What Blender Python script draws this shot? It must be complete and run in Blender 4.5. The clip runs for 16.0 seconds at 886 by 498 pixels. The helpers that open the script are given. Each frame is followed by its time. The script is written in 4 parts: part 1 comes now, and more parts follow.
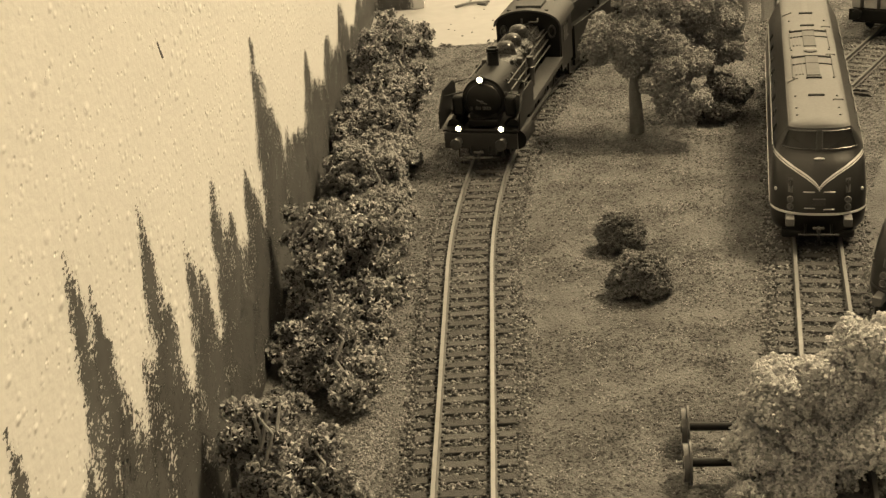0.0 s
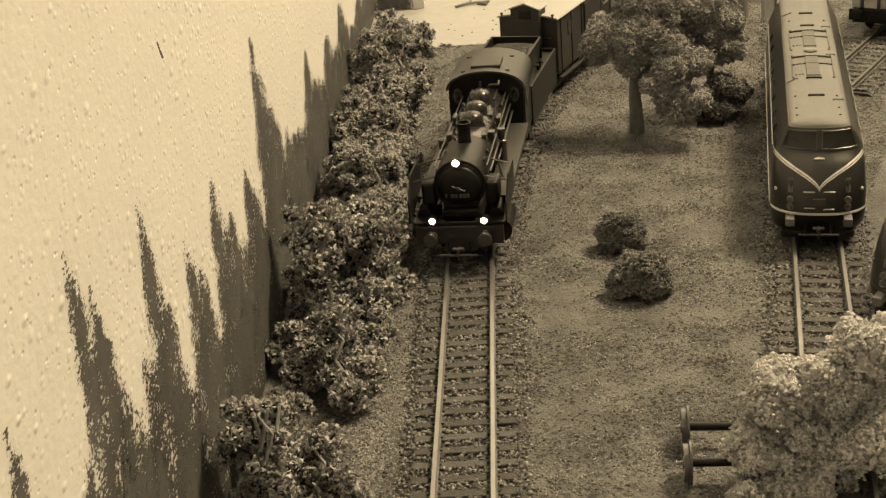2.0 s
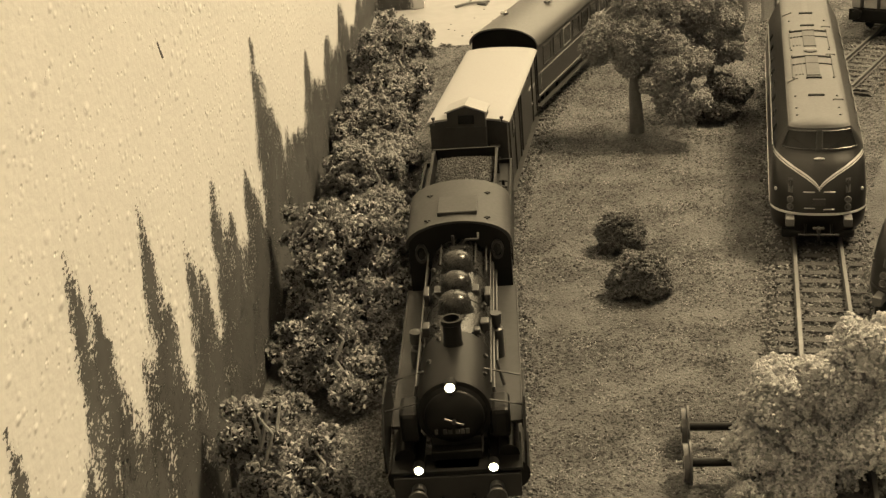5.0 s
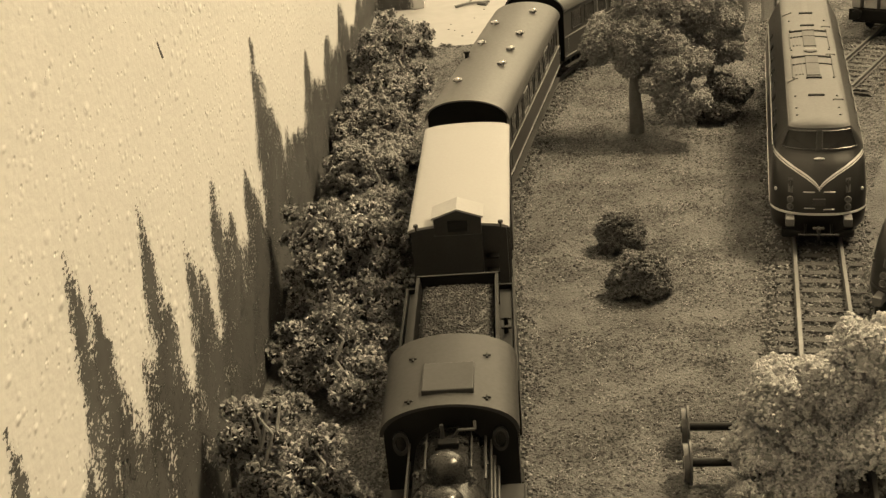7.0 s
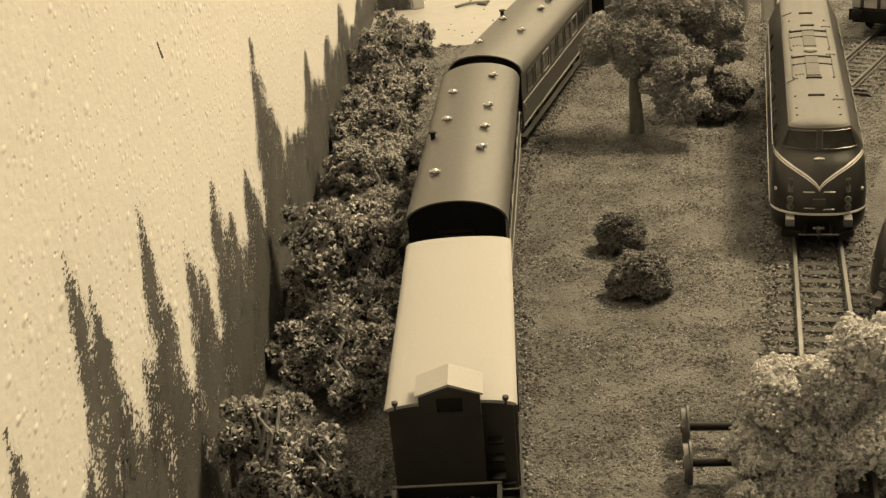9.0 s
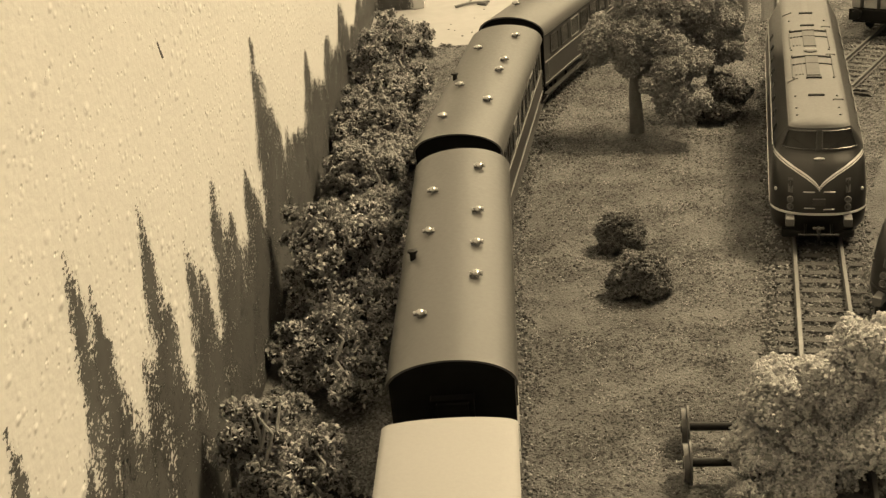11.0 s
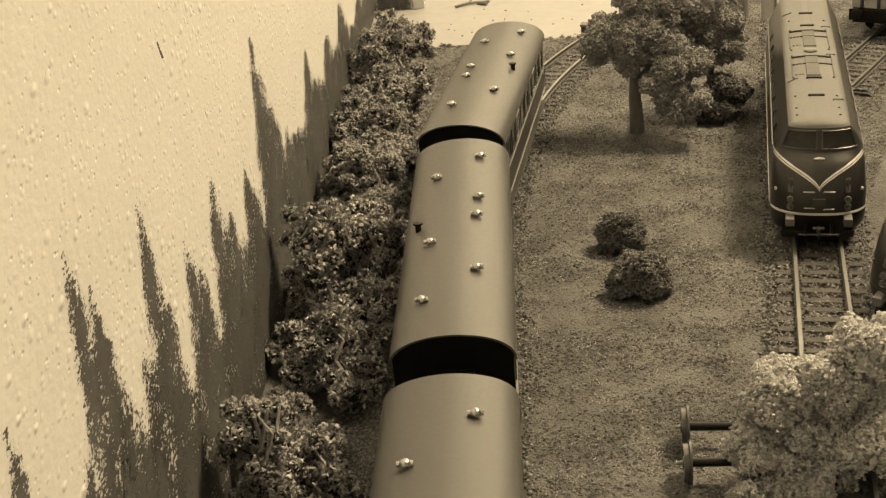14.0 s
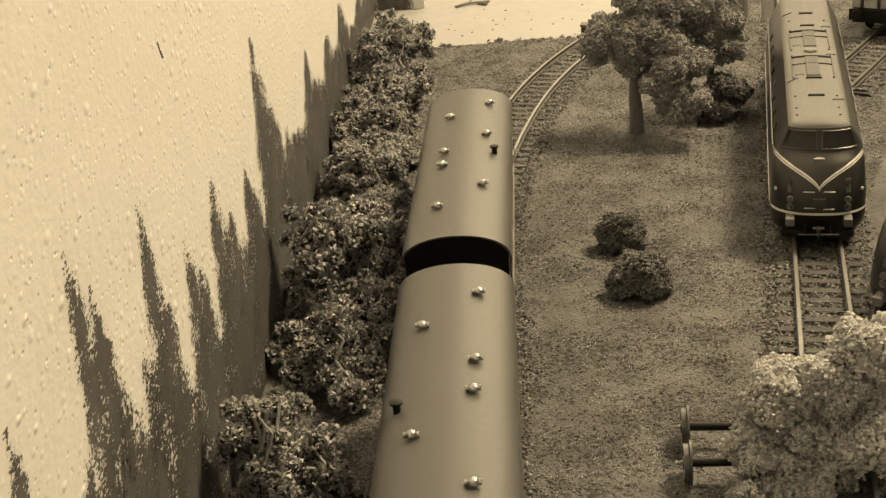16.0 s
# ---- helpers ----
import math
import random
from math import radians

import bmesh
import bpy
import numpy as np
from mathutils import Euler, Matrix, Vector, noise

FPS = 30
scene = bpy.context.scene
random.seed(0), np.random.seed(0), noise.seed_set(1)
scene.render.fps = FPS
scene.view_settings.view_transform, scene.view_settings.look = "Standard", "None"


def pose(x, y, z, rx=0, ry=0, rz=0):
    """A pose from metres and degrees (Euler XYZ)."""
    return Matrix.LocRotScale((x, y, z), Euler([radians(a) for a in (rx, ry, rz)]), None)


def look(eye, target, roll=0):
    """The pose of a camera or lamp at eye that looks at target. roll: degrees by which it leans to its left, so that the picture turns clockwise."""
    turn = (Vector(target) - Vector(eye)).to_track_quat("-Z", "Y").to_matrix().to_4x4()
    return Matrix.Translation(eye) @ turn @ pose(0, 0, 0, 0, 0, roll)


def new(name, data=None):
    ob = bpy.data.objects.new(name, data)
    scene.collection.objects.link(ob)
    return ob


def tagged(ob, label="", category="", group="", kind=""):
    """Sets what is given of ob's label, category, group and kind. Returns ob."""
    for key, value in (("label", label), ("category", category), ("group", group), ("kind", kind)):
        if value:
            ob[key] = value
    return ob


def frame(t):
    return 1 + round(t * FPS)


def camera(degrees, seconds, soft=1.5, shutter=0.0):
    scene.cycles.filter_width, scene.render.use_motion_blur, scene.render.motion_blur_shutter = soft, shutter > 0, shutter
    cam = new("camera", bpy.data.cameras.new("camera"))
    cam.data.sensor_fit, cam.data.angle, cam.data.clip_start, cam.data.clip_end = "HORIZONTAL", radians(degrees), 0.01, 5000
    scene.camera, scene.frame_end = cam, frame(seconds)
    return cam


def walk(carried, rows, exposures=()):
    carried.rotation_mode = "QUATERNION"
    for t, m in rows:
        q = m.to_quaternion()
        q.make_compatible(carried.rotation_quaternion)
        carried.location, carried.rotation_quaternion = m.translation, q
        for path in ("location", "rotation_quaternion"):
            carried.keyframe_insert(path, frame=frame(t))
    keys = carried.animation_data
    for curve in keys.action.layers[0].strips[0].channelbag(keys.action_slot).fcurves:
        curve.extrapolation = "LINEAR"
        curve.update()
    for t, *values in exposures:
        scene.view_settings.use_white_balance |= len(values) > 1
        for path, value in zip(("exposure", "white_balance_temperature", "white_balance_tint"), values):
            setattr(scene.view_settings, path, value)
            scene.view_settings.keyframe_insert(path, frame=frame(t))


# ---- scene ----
# A model railway at its true size (1:87, 16.5 mm gauge). Shapes are written in millimetres and scaled in part().
MM = 0.001
cam = camera(37.0, 16.0, soft=1.4)


def mm(x, y, z):
    return Vector((x * MM, y * MM, z * MM))


def cam_pose():
    p, w = radians(24.13), radians(-3.544)
    way = Vector((math.sin(w) * math.cos(p), math.cos(w) * math.cos(p), -math.sin(p)))
    eye = mm(18.99, 0, 207.39)
    return look(eye, eye + way, -5.12)


walk(cam, [(0, cam_pose()), (16.0, cam_pose())], exposures=[(0, 0.0), (16.0, 0.0)])

# ---- light: a room with a ceiling lamp, warm ----
TINT = (1.0, 0.775, 0.455)
world = bpy.data.worlds.new("world")
scene.world = world
world.use_nodes = True
world.node_tree.nodes["Background"].inputs[0].default_value = (*TINT, 1)
world.node_tree.nodes["Background"].inputs[1].default_value = 0.12


def area_lamp(name, at, to, sx, sy, watts):
    d = bpy.data.lights.new(name, "AREA")
    d.shape, d.size, d.size_y, d.energy, d.color = "RECTANGLE", sx, sy, watts, TINT
    ob = new(name, d)
    ob.matrix_world = look(at, to)
    return ob


area_lamp("ceiling_lamp_light", (0.70, 0.72, 1.34), (0.1, 0.45, 0), 0.42, 0.42, 59)
area_lamp("window_daylight", (0.42, 1.53, 0.72), (0.30, 0.3, 0.0), 0.80, 0.70, 5.0)


# ---- materials ----
def material(name, base, rough=0.6, metal=0.0, second=None, scale=400.0, fine=3000.0, amount=0.5, bump=0.0, bump_scale=None,
             island=0.0, piece=0.0, emit=0.0, spec=0.5, stretch=(1, 1, 1)):
    """Two scales of noise mix base with second; bump is a height in metres."""
    m = bpy.data.materials.new(name)
    m.use_nodes = True
    nt = m.node_tree
    b = nt.nodes["Principled BSDF"]
    g3 = lambda c: (c, c, c) if isinstance(c, (int, float)) else c
    base = g3(base)
    second = g3(second) if second is not None else tuple(c * 0.6 for c in base)
    co = nt.nodes.new("ShaderNodeTexCoord")
    mp = nt.nodes.new("ShaderNodeMapping")
    mp.inputs["Scale"].default_value = stretch
    nt.links.new(co.outputs["Object"], mp.inputs["Vector"])

    def noise_at(s, detail=4.0):
        n = nt.nodes.new("ShaderNodeTexNoise")
        n.inputs["Scale"].default_value, n.inputs["Detail"].default_value = s, detail
        nt.links.new(mp.outputs[0], n.inputs["Vector"])
        return n.outputs["Fac"]

    def math_node(op, a, c):
        n = nt.nodes.new("ShaderNodeMath")
        n.operation = op
        for i, v in enumerate((a, c)):
            if isinstance(v, (int, float)):
                n.inputs[i].default_value = v
            else:
                nt.links.new(v, n.inputs[i])
        return n.outputs[0]

    big, small = noise_at(scale), noise_at(fine)
    fac = math_node("ADD", math_node("MULTIPLY", big, 0.6), math_node("MULTIPLY", small, 0.4))
    ramp = nt.nodes.new("ShaderNodeMapRange")
    ramp.inputs["From Min"].default_value, ramp.inputs["From Max"].default_value = 0.5 - 0.17, 0.5 + 0.17
    ramp.inputs["To Max"].default_value = 1.0
    nt.links.new(fac, ramp.inputs["Value"])
    mix = nt.nodes.new("ShaderNodeMix")
    mix.data_type = "RGBA"
    nt.links.new(math_node("MULTIPLY", ramp.outputs[0], amount * 1.6), mix.inputs["Factor"])
    mix.inputs["A"].default_value, mix.inputs["B"].default_value = (*base, 1), (*second, 1)
    colour = mix.outputs["Result"]
    if island or piece:
        src = nt.nodes.new("ShaderNodeNewGeometry").outputs["Random Per Island"] if island else nt.nodes.new("ShaderNodeObjectInfo").outputs["Random"]
        k = island or piece
        hsv = nt.nodes.new("ShaderNodeHueSaturation")
        r = nt.nodes.new("ShaderNodeMapRange")
        r.inputs["To Min"].default_value, r.inputs["To Max"].default_value = 1 - k, 1 + k
        nt.links.new(src, r.inputs["Value"])
        nt.links.new(r.outputs[0], hsv.inputs["Value"])
        nt.links.new(colour, hsv.inputs["Color"])
        colour = hsv.outputs["Color"]
    nt.links.new(colour, b.inputs["Base Color"])
    b.inputs["Metallic"].default_value = metal
    b.inputs["Specular IOR Level"].default_value = spec
    nt.links.new(math_node("ADD", math_node("MULTIPLY", small, 0.16), rough - 0.08), b.inputs["Roughness"])
    if bump:
        bn = nt.nodes.new("ShaderNodeBump")
        bn.inputs["Distance"].default_value = bump
        nt.links.new(noise_at(bump_scale or fine, 5.0), bn.inputs["Height"])
        nt.links.new(bn.outputs[0], b.inputs["Normal"])
    if emit:
        b.inputs["Emission Color"].default_value = (1.0, 0.86, 0.52, 1)
        b.inputs["Emission Strength"].default_value = emit
    return m


def plaster_material():
    """White plaster: soft broad grain, raised lumps and pits drawn out along the wall, and scattered dark specks."""
    m = material("plaster", 0.92, 0.85, second=0.82, scale=45, fine=260, amount=0.35, bump=0.0005, bump_scale=520, stretch=(1, 0.6, 1))
    nt = m.node_tree
    bn = next(n for n in nt.nodes if n.type == "BUMP")
    mp = next(n for n in nt.nodes if n.type == "MAPPING")
    b = nt.nodes["Principled BSDF"]
    weak = nt.nodes.new("ShaderNodeMath")
    weak.operation = "MULTIPLY"
    weak.inputs[1].default_value = 0.4
    nt.links.new(bn.inputs["Height"].links[0].from_socket, weak.inputs[0])
    total = weak.outputs[0]
    speck = None
    for scale, reach, gain, rare in ((480, 0.45, 0.34, 0.62), (300, 0.36, 0.6, 0.62), (190, 0.30, 0.7, 0.66), (520, 0.30, -0.4, 0.74), (340, 0.20, -0.5, 0.70), (230, 0.11, 0.0, 0.66), (430, 0.13, 0.0, 0.78)):
        v = nt.nodes.new("ShaderNodeTexVoronoi")
        v.inputs["Scale"].default_value = scale
        nt.links.new(mp.outputs[0], v.inputs["Vector"])
        r = nt.nodes.new("ShaderNodeMapRange")
        r.interpolation_type = "SMOOTHSTEP"
        r.inputs["From Max"].default_value = reach
        r.inputs["To Min"].default_value, r.inputs["To Max"].default_value = gain or 1.0, 0.0
        nt.links.new(v.outputs["Distance"], r.inputs["Value"])
        keep = nt.nodes.new("ShaderNodeMath")
        keep.operation = "GREATER_THAN"
        keep.inputs[1].default_value = rare
        nt.links.new(v.outputs["Color"], keep.inputs[0])
        a = nt.nodes.new("ShaderNodeMath")
        a.operation = "MULTIPLY_ADD"
        nt.links.new(r.outputs[0], a.inputs[0])
        nt.links.new(keep.outputs[0], a.inputs[1])
        if gain:
            nt.links.new(total, a.inputs[2])
            total = a.outputs[0]
        else:
            if speck:
                nt.links.new(speck, a.inputs[2])
            speck = a.outputs[0]
    nt.links.new(total, bn.inputs["Height"])
    dirt = nt.nodes.new("ShaderNodeMix")
    dirt.data_type = "RGBA"
    half = nt.nodes.new("ShaderNodeMath")
    half.operation = "MULTIPLY"
    half.use_clamp = True
    half.inputs[1].default_value = 0.62
    nt.links.new(speck, half.inputs[0])
    nt.links.new(half.outputs[0], dirt.inputs["Factor"])
    nt.links.new(b.inputs["Base Color"].links[0].from_socket, dirt.inputs["A"])
    dirt.inputs["B"].default_value = (0.16, 0.15, 0.13, 1)
    nt.links.new(dirt.outputs["Result"], b.inputs["Base Color"])
    return m


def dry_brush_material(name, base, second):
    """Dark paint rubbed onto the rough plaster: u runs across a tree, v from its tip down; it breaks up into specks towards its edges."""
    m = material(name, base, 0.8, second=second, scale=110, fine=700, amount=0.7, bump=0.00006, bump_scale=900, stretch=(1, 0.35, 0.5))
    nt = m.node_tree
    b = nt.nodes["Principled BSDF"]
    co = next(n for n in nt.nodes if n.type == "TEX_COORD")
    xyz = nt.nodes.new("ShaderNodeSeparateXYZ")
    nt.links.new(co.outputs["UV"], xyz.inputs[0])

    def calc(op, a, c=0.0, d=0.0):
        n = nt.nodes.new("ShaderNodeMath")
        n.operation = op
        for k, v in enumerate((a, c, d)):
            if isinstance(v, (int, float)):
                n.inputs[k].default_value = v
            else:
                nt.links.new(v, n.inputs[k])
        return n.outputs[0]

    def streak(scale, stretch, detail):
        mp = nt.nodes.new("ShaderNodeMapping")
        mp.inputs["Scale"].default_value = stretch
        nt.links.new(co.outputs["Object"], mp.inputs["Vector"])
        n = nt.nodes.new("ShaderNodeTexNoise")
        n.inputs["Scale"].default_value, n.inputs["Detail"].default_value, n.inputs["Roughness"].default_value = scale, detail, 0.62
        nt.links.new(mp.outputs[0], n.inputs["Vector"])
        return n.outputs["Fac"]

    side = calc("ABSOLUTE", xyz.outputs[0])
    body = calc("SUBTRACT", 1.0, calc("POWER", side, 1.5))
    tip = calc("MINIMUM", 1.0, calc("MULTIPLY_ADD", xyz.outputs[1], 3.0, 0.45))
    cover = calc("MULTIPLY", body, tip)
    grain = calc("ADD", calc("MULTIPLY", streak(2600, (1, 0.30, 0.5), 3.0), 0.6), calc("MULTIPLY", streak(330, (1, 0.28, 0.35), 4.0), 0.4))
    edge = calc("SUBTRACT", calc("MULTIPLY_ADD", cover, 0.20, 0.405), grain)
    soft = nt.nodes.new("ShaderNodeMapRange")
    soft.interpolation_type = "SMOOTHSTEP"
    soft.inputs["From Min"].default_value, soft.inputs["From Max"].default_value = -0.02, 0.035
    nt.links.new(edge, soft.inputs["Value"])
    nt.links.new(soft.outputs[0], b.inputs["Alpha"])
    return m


M = {}
M["plaster"] = plaster_material()
M["board"] = material("board", 0.37, 0.6, second=0.31, scale=12, fine=120, amount=0.5)
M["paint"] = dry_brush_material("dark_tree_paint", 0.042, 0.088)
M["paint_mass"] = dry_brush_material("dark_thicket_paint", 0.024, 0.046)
M["ground"] = material("ground_turf", 0.18, 0.95, second=0.075, scale=60, fine=1300, amount=0.75, bump=0.0009, bump_scale=1100)
M["turf"] = material("turf_crumbs", 0.195, 0.95, second=0.08, scale=60, fine=300, amount=0.75, island=0.6)
M["ballast"] = material("ballast_stone", 0.20, 0.7, second=0.07, scale=300, fine=2500, amount=0.4, island=0.85)
M["bed"] = material("ballast_bed", 0.08, 0.95, second=0.04, scale=500, fine=1500, amount=0.6, bump=0.001, bump_scale=900)
M["sleeper"] = material("sleeper_wood", 0.09, 0.75, second=0.055, scale=300, fine=1500, amount=0.5, bump=0.0002, bump_scale=2500, piece=0.25, stretch=(1, 6, 1))
M["rail_top"] = material("worn_rail_steel", 0.34, 0.36, 0.8, second=0.28, scale=200, fine=2500, amount=0.4)
M["rail_dull"] = material("dull_rail_steel", 0.26, 0.5, 0.5, second=0.18, scale=200, fine=2500, amount=0.5)
M["rail_side"] = material("rusty_rail_side", 0.11, 0.65, 0.2, second=0.07, scale=300, fine=2000)
M["leaf"] = material("leaf_flakes", 0.45, 0.55, second=0.15, scale=90, fine=900, amount=0.6, island=0.55)
M["leaf_pale"] = material("pale_leaf_foam", 0.60, 0.8, second=0.42, scale=90, fine=900, amount=0.6, island=0.2)
# Inner balls coloured dark to paint the shade between leaves.
M["leaf_core"] = material("dark_gap_shade_core", 0.055, 0.9, second=0.03, scale=200, fine=1500, bump=0.001, bump_scale=900)
M["twig"] = material("pale_twig", 0.30, 0.8, second=0.18, scale=300, fine=1500, bump=0.0003, bump_scale=1200)
M["bark"] = material("bark", 0.21, 0.85, second=0.12, scale=300, fine=1500, bump=0.0005, bump_scale=1200)
M["black"] = material("black_loco_paint", 0.007, 0.42, second=0.012, scale=200, fine=2000, amount=0.5, spec=0.22)
M["black_gloss"] = material("boiler_paint", 0.013, 0.28, second=0.022, scale=200, fine=2000, amount=0.5)
M["red"] = material("dull_red_frame_paint", 0.022, 0.5, second=0.014, scale=200, fine=1500)
M["pipe"] = material("dull_pipe_metal", 0.10, 0.35, 0.6, second=0.05, scale=300, fine=2000)
M["coal"] = material("coal", 0.04, 0.5, second=0.025, scale=400, fine=2000, island=0.3)
M["van_roof"] = material("light_grey_roof_paint", 0.34, 0.6, second=0.31, scale=25, fine=900, amount=0.4, bump=0.00003, bump_scale=1500)
M["van_side"] = material("dark_van_boards", 0.034, 0.6, second=0.022, scale=200, fine=1500)
M["coach_roof"] = material("grey_coach_roof", 0.083, 0.4, second=0.07, scale=18, fine=700, amount=0.4, bump=0.00002, bump_scale=1800)
M["coach_side"] = material("dark_green_coach_side", 0.035, 0.5, second=0.04, scale=100, fine=900)
M["coach_line"] = material("pale_lining", 0.3, 0.5)
M["chrome"] = material("nickel_vent", 0.55, 0.25, 1.0, second=0.4, scale=300, fine=2500)
M["glass"] = material("dark_window_glass", 0.02, 0.08, spec=0.8)
# Base grey lifted above the plain glass to paint the room's reflection.
M["windscreen"] = material("reflection_grey_glass", 0.05, 0.16, second=0.04, spec=0.8)
M["diesel"] = material("dark_red_diesel_paint", 0.024, 0.32, second=0.018, scale=60, fine=900, amount=0.4)
M["diesel_roof"] = material("silver_grey_diesel_roof", 0.135, 0.55, second=0.10, scale=40, fine=900, amount=0.4, spec=0.35)
M["trim"] = material("cream_trim", 0.62, 0.35, second=0.55)
M["lamp"] = material("lit_headlamp", 0.8, 0.3, emit=14.0)
M["leaf_mid"] = material("green_leaf_foam", 0.33, 0.8, second=0.17, scale=90, fine=900, amount=0.6, island=0.24)
M["leaf_dark"] = material("dark_leaf_foam", 0.13, 0.85, second=0.07, scale=200, fine=900, amount=0.6, island=0.5)
M["leaf_mid_dark"] = material("dull_leaf_foam", 0.19, 0.85, second=0.10, scale=150, fine=900, amount=0.6, island=0.5)
M["cab_roof"] = material("worn_cab_roof_paint", 0.036, 0.55, second=0.026, scale=60, fine=900, amount=0.5)
M["wheel_steel"] = material("turned_wheel_steel", 0.17, 0.36, 0.9, second=0.10, scale=200, fine=1500)
M["wagon"] = material("pale_wagon_boards", 0.42, 0.7, second=0.34, scale=80, fine=900)
# Matt black of the gangways; on end walls it paints the shade between coaches.
M["soot"] = material("end_shade_matt_black", 0.006, 0.9, second=0.01, scale=200, fine=1500, spec=0.1)
M["buffer"] = material("dull_buffer_grey", 0.16, 0.5, second=0.1)
M["straw"] = material("straw_specks", 0.34, 0.9, second=0.24, island=0.3)
M["sand"] = material("pale_sandy_grit", 0.27, 0.95, second=0.19, scale=150, fine=900, island=0.35)
M["leaf_pale_core"] = material("pale_foam_core", 0.45, 0.9, second=0.25, scale=200, fine=1200, bump=0.001, bump_scale=800)
M["leaf_mid_core"] = material("green_foam_core", 0.26, 0.9, second=0.1, scale=200, fine=1200, bump=0.001, bump_scale=800)
M["sky"] = material("pale_daylight", 0.8, 0.9, emit=1.5)
M["room"] = material("room_paint", 0.6, 0.9, second=0.55, scale=3, fine=40)


# ---- mesh helpers (millimetres) ----
def part(name, bm, mat, parent=None, label="", smooth=None):
    me = bpy.data.meshes.new(name)
    bm.transform(Matrix.Scale(MM, 4))
    bm.normal_update()
    bm.to_mesh(me)
    bm.free()
    for m in (mat if isinstance(mat, (list, tuple)) else [mat]):
        me.materials.append(M[m])
    if smooth:
        me.shade_smooth()
        me.set_sharp_from_angle(angle=radians(smooth))
    ob = new(name, me)
    if parent:
        ob.parent = parent
    if label:
        tagged(ob, label)
    return ob


def raw(name, verts, faces, mat, parent=None):
    """A mesh straight from arrays in mm."""
    me = bpy.data.meshes.new(name)
    me.from_pydata((np.asarray(verts) * MM).tolist(), [], faces if isinstance(faces, list) else faces.tolist())
    me.materials.append(M[mat])
    ob = new(name, me)
    if parent:
        ob.parent = parent
    return ob


def thing(name, label, category, at=(0, 0, 0), turn=0.0, group="", kind=""):
    ob = new(name)
    ob.empty_display_size = 0.01
    ob.matrix_world = pose(at[0] * MM, at[1] * MM, at[2] * MM, 0, 0, turn)
    return tagged(ob, label, category, group, kind)


def box(bm, x0, x1, y0, y1, z0, z1, bev=0.0):
    v = bmesh.ops.create_cube(bm, size=1.0)["verts"]
    for p in v:
        p.co = Vector(((x0 + x1) / 2 + p.co.x * (x1 - x0), (y0 + y1) / 2 + p.co.y * (y1 - y0), (z0 + z1) / 2 + p.co.z * (z1 - z0)))
    if bev:
        es = list({e for p in v for e in p.link_edges})
        bmesh.ops.bevel(bm, geom=es, offset=bev, segments=2, affect="EDGES", profile=0.5)
    return bm


def boxes(*dims, bev=0.0):
    bm = bmesh.new()
    for d in dims:
        box(bm, *d, bev=bev)
    return bm


def rod(bm, a, b, r, n=8, r2=None):
    a, b = Vector(a), Vector(b)
    d = b - a
    m = Matrix.Translation((a + b) / 2) @ d.to_track_quat("Z", "Y").to_matrix().to_4x4()
    bmesh.ops.create_cone(bm, cap_ends=True, segments=n, radius1=r, radius2=r if r2 is None else r2, depth=d.length, matrix=m)
    return bm


def rods(*items, n=8):
    bm = bmesh.new()
    for a, b, r in items:
        rod(bm, a, b, r, n)
    return bm


def lathe(bm, profile, at, axis="z", n=20):
    """profile: (radius, height) pairs turned round an axis through at."""
    rings = []
    for r, h in profile:
        ring = []
        for k in range(n):
            a = 2 * math.pi * k / n
            c, s = r * math.cos(a), r * math.sin(a)
            o = {"z": (c, s, h), "y": (c, h, s), "x": (h, c, s)}[axis]
            ring.append(bm.verts.new(Vector(at) + Vector(o)))
        rings.append(ring)
    for p, q in zip(rings, rings[1:]):
        for k in range(n):
            bm.faces.new((p[k], p[(k + 1) % n], q[(k + 1) % n], q[k]))
    bm.faces.new(rings[0])
    bm.faces.new(rings[-1])
    bmesh.ops.recalc_face_normals(bm, faces=bm.faces)
    return bm


def extrude(bm, outline, y0, y1, axis="y"):
    """A prism over an outline of (x, z) points, along y."""
    f = [bm.verts.new((x, y0, z)) for x, z in outline]
    g = [bm.verts.new((x, y1, z)) for x, z in outline]
    n = len(f)
    for k in range(n):
        bm.faces.new((f[k], f[(k + 1) % n], g[(k + 1) % n], g[k]))
    bm.faces.new(f)
    bm.faces.new(g)
    bmesh.ops.recalc_face_normals(bm, faces=bm.faces)
    return bm


def arch(half, z_edge, z_top, thick, n=16):
    """Outline of a curved roof skin."""
    up = [(half * -math.cos(math.pi * k / n), z_edge + (z_top - z_edge) * math.sin(math.pi * k / n) ** 0.9) for k in range(n + 1)]
    down = [(x * (half - thick) / half, max(z_edge, z - thick)) for x, z in reversed(up)]
    return up + [(down[0][0], z_edge - 0.01)] + down[1:-1] + [(down[-1][0], z_edge - 0.01)]


# ---- the tracks ----
class Line:
    """A line of pieces of constant curvature: start point, heading from +y to the right, (length, curvature) pieces."""

    def __init__(self, x, y, h, pieces):
        self.s, self.p = [0.0], [(x, y, h)]
        for length, k in pieces:
            n = max(1, int(length / 2.0))
            for _ in range(n):
                d = length / n
                h += k * d / 2
                x, y = x + d * math.sin(h), y + d * math.cos(h)
                h += k * d / 2
                self.s.append(self.s[-1] + d)
                self.p.append((x, y, h))
        self.s, self.p = np.array(self.s), np.array(self.p)

    def at(self, s):
        return [float(np.interp(s, self.s, self.p[:, i])) for i in range(3)]


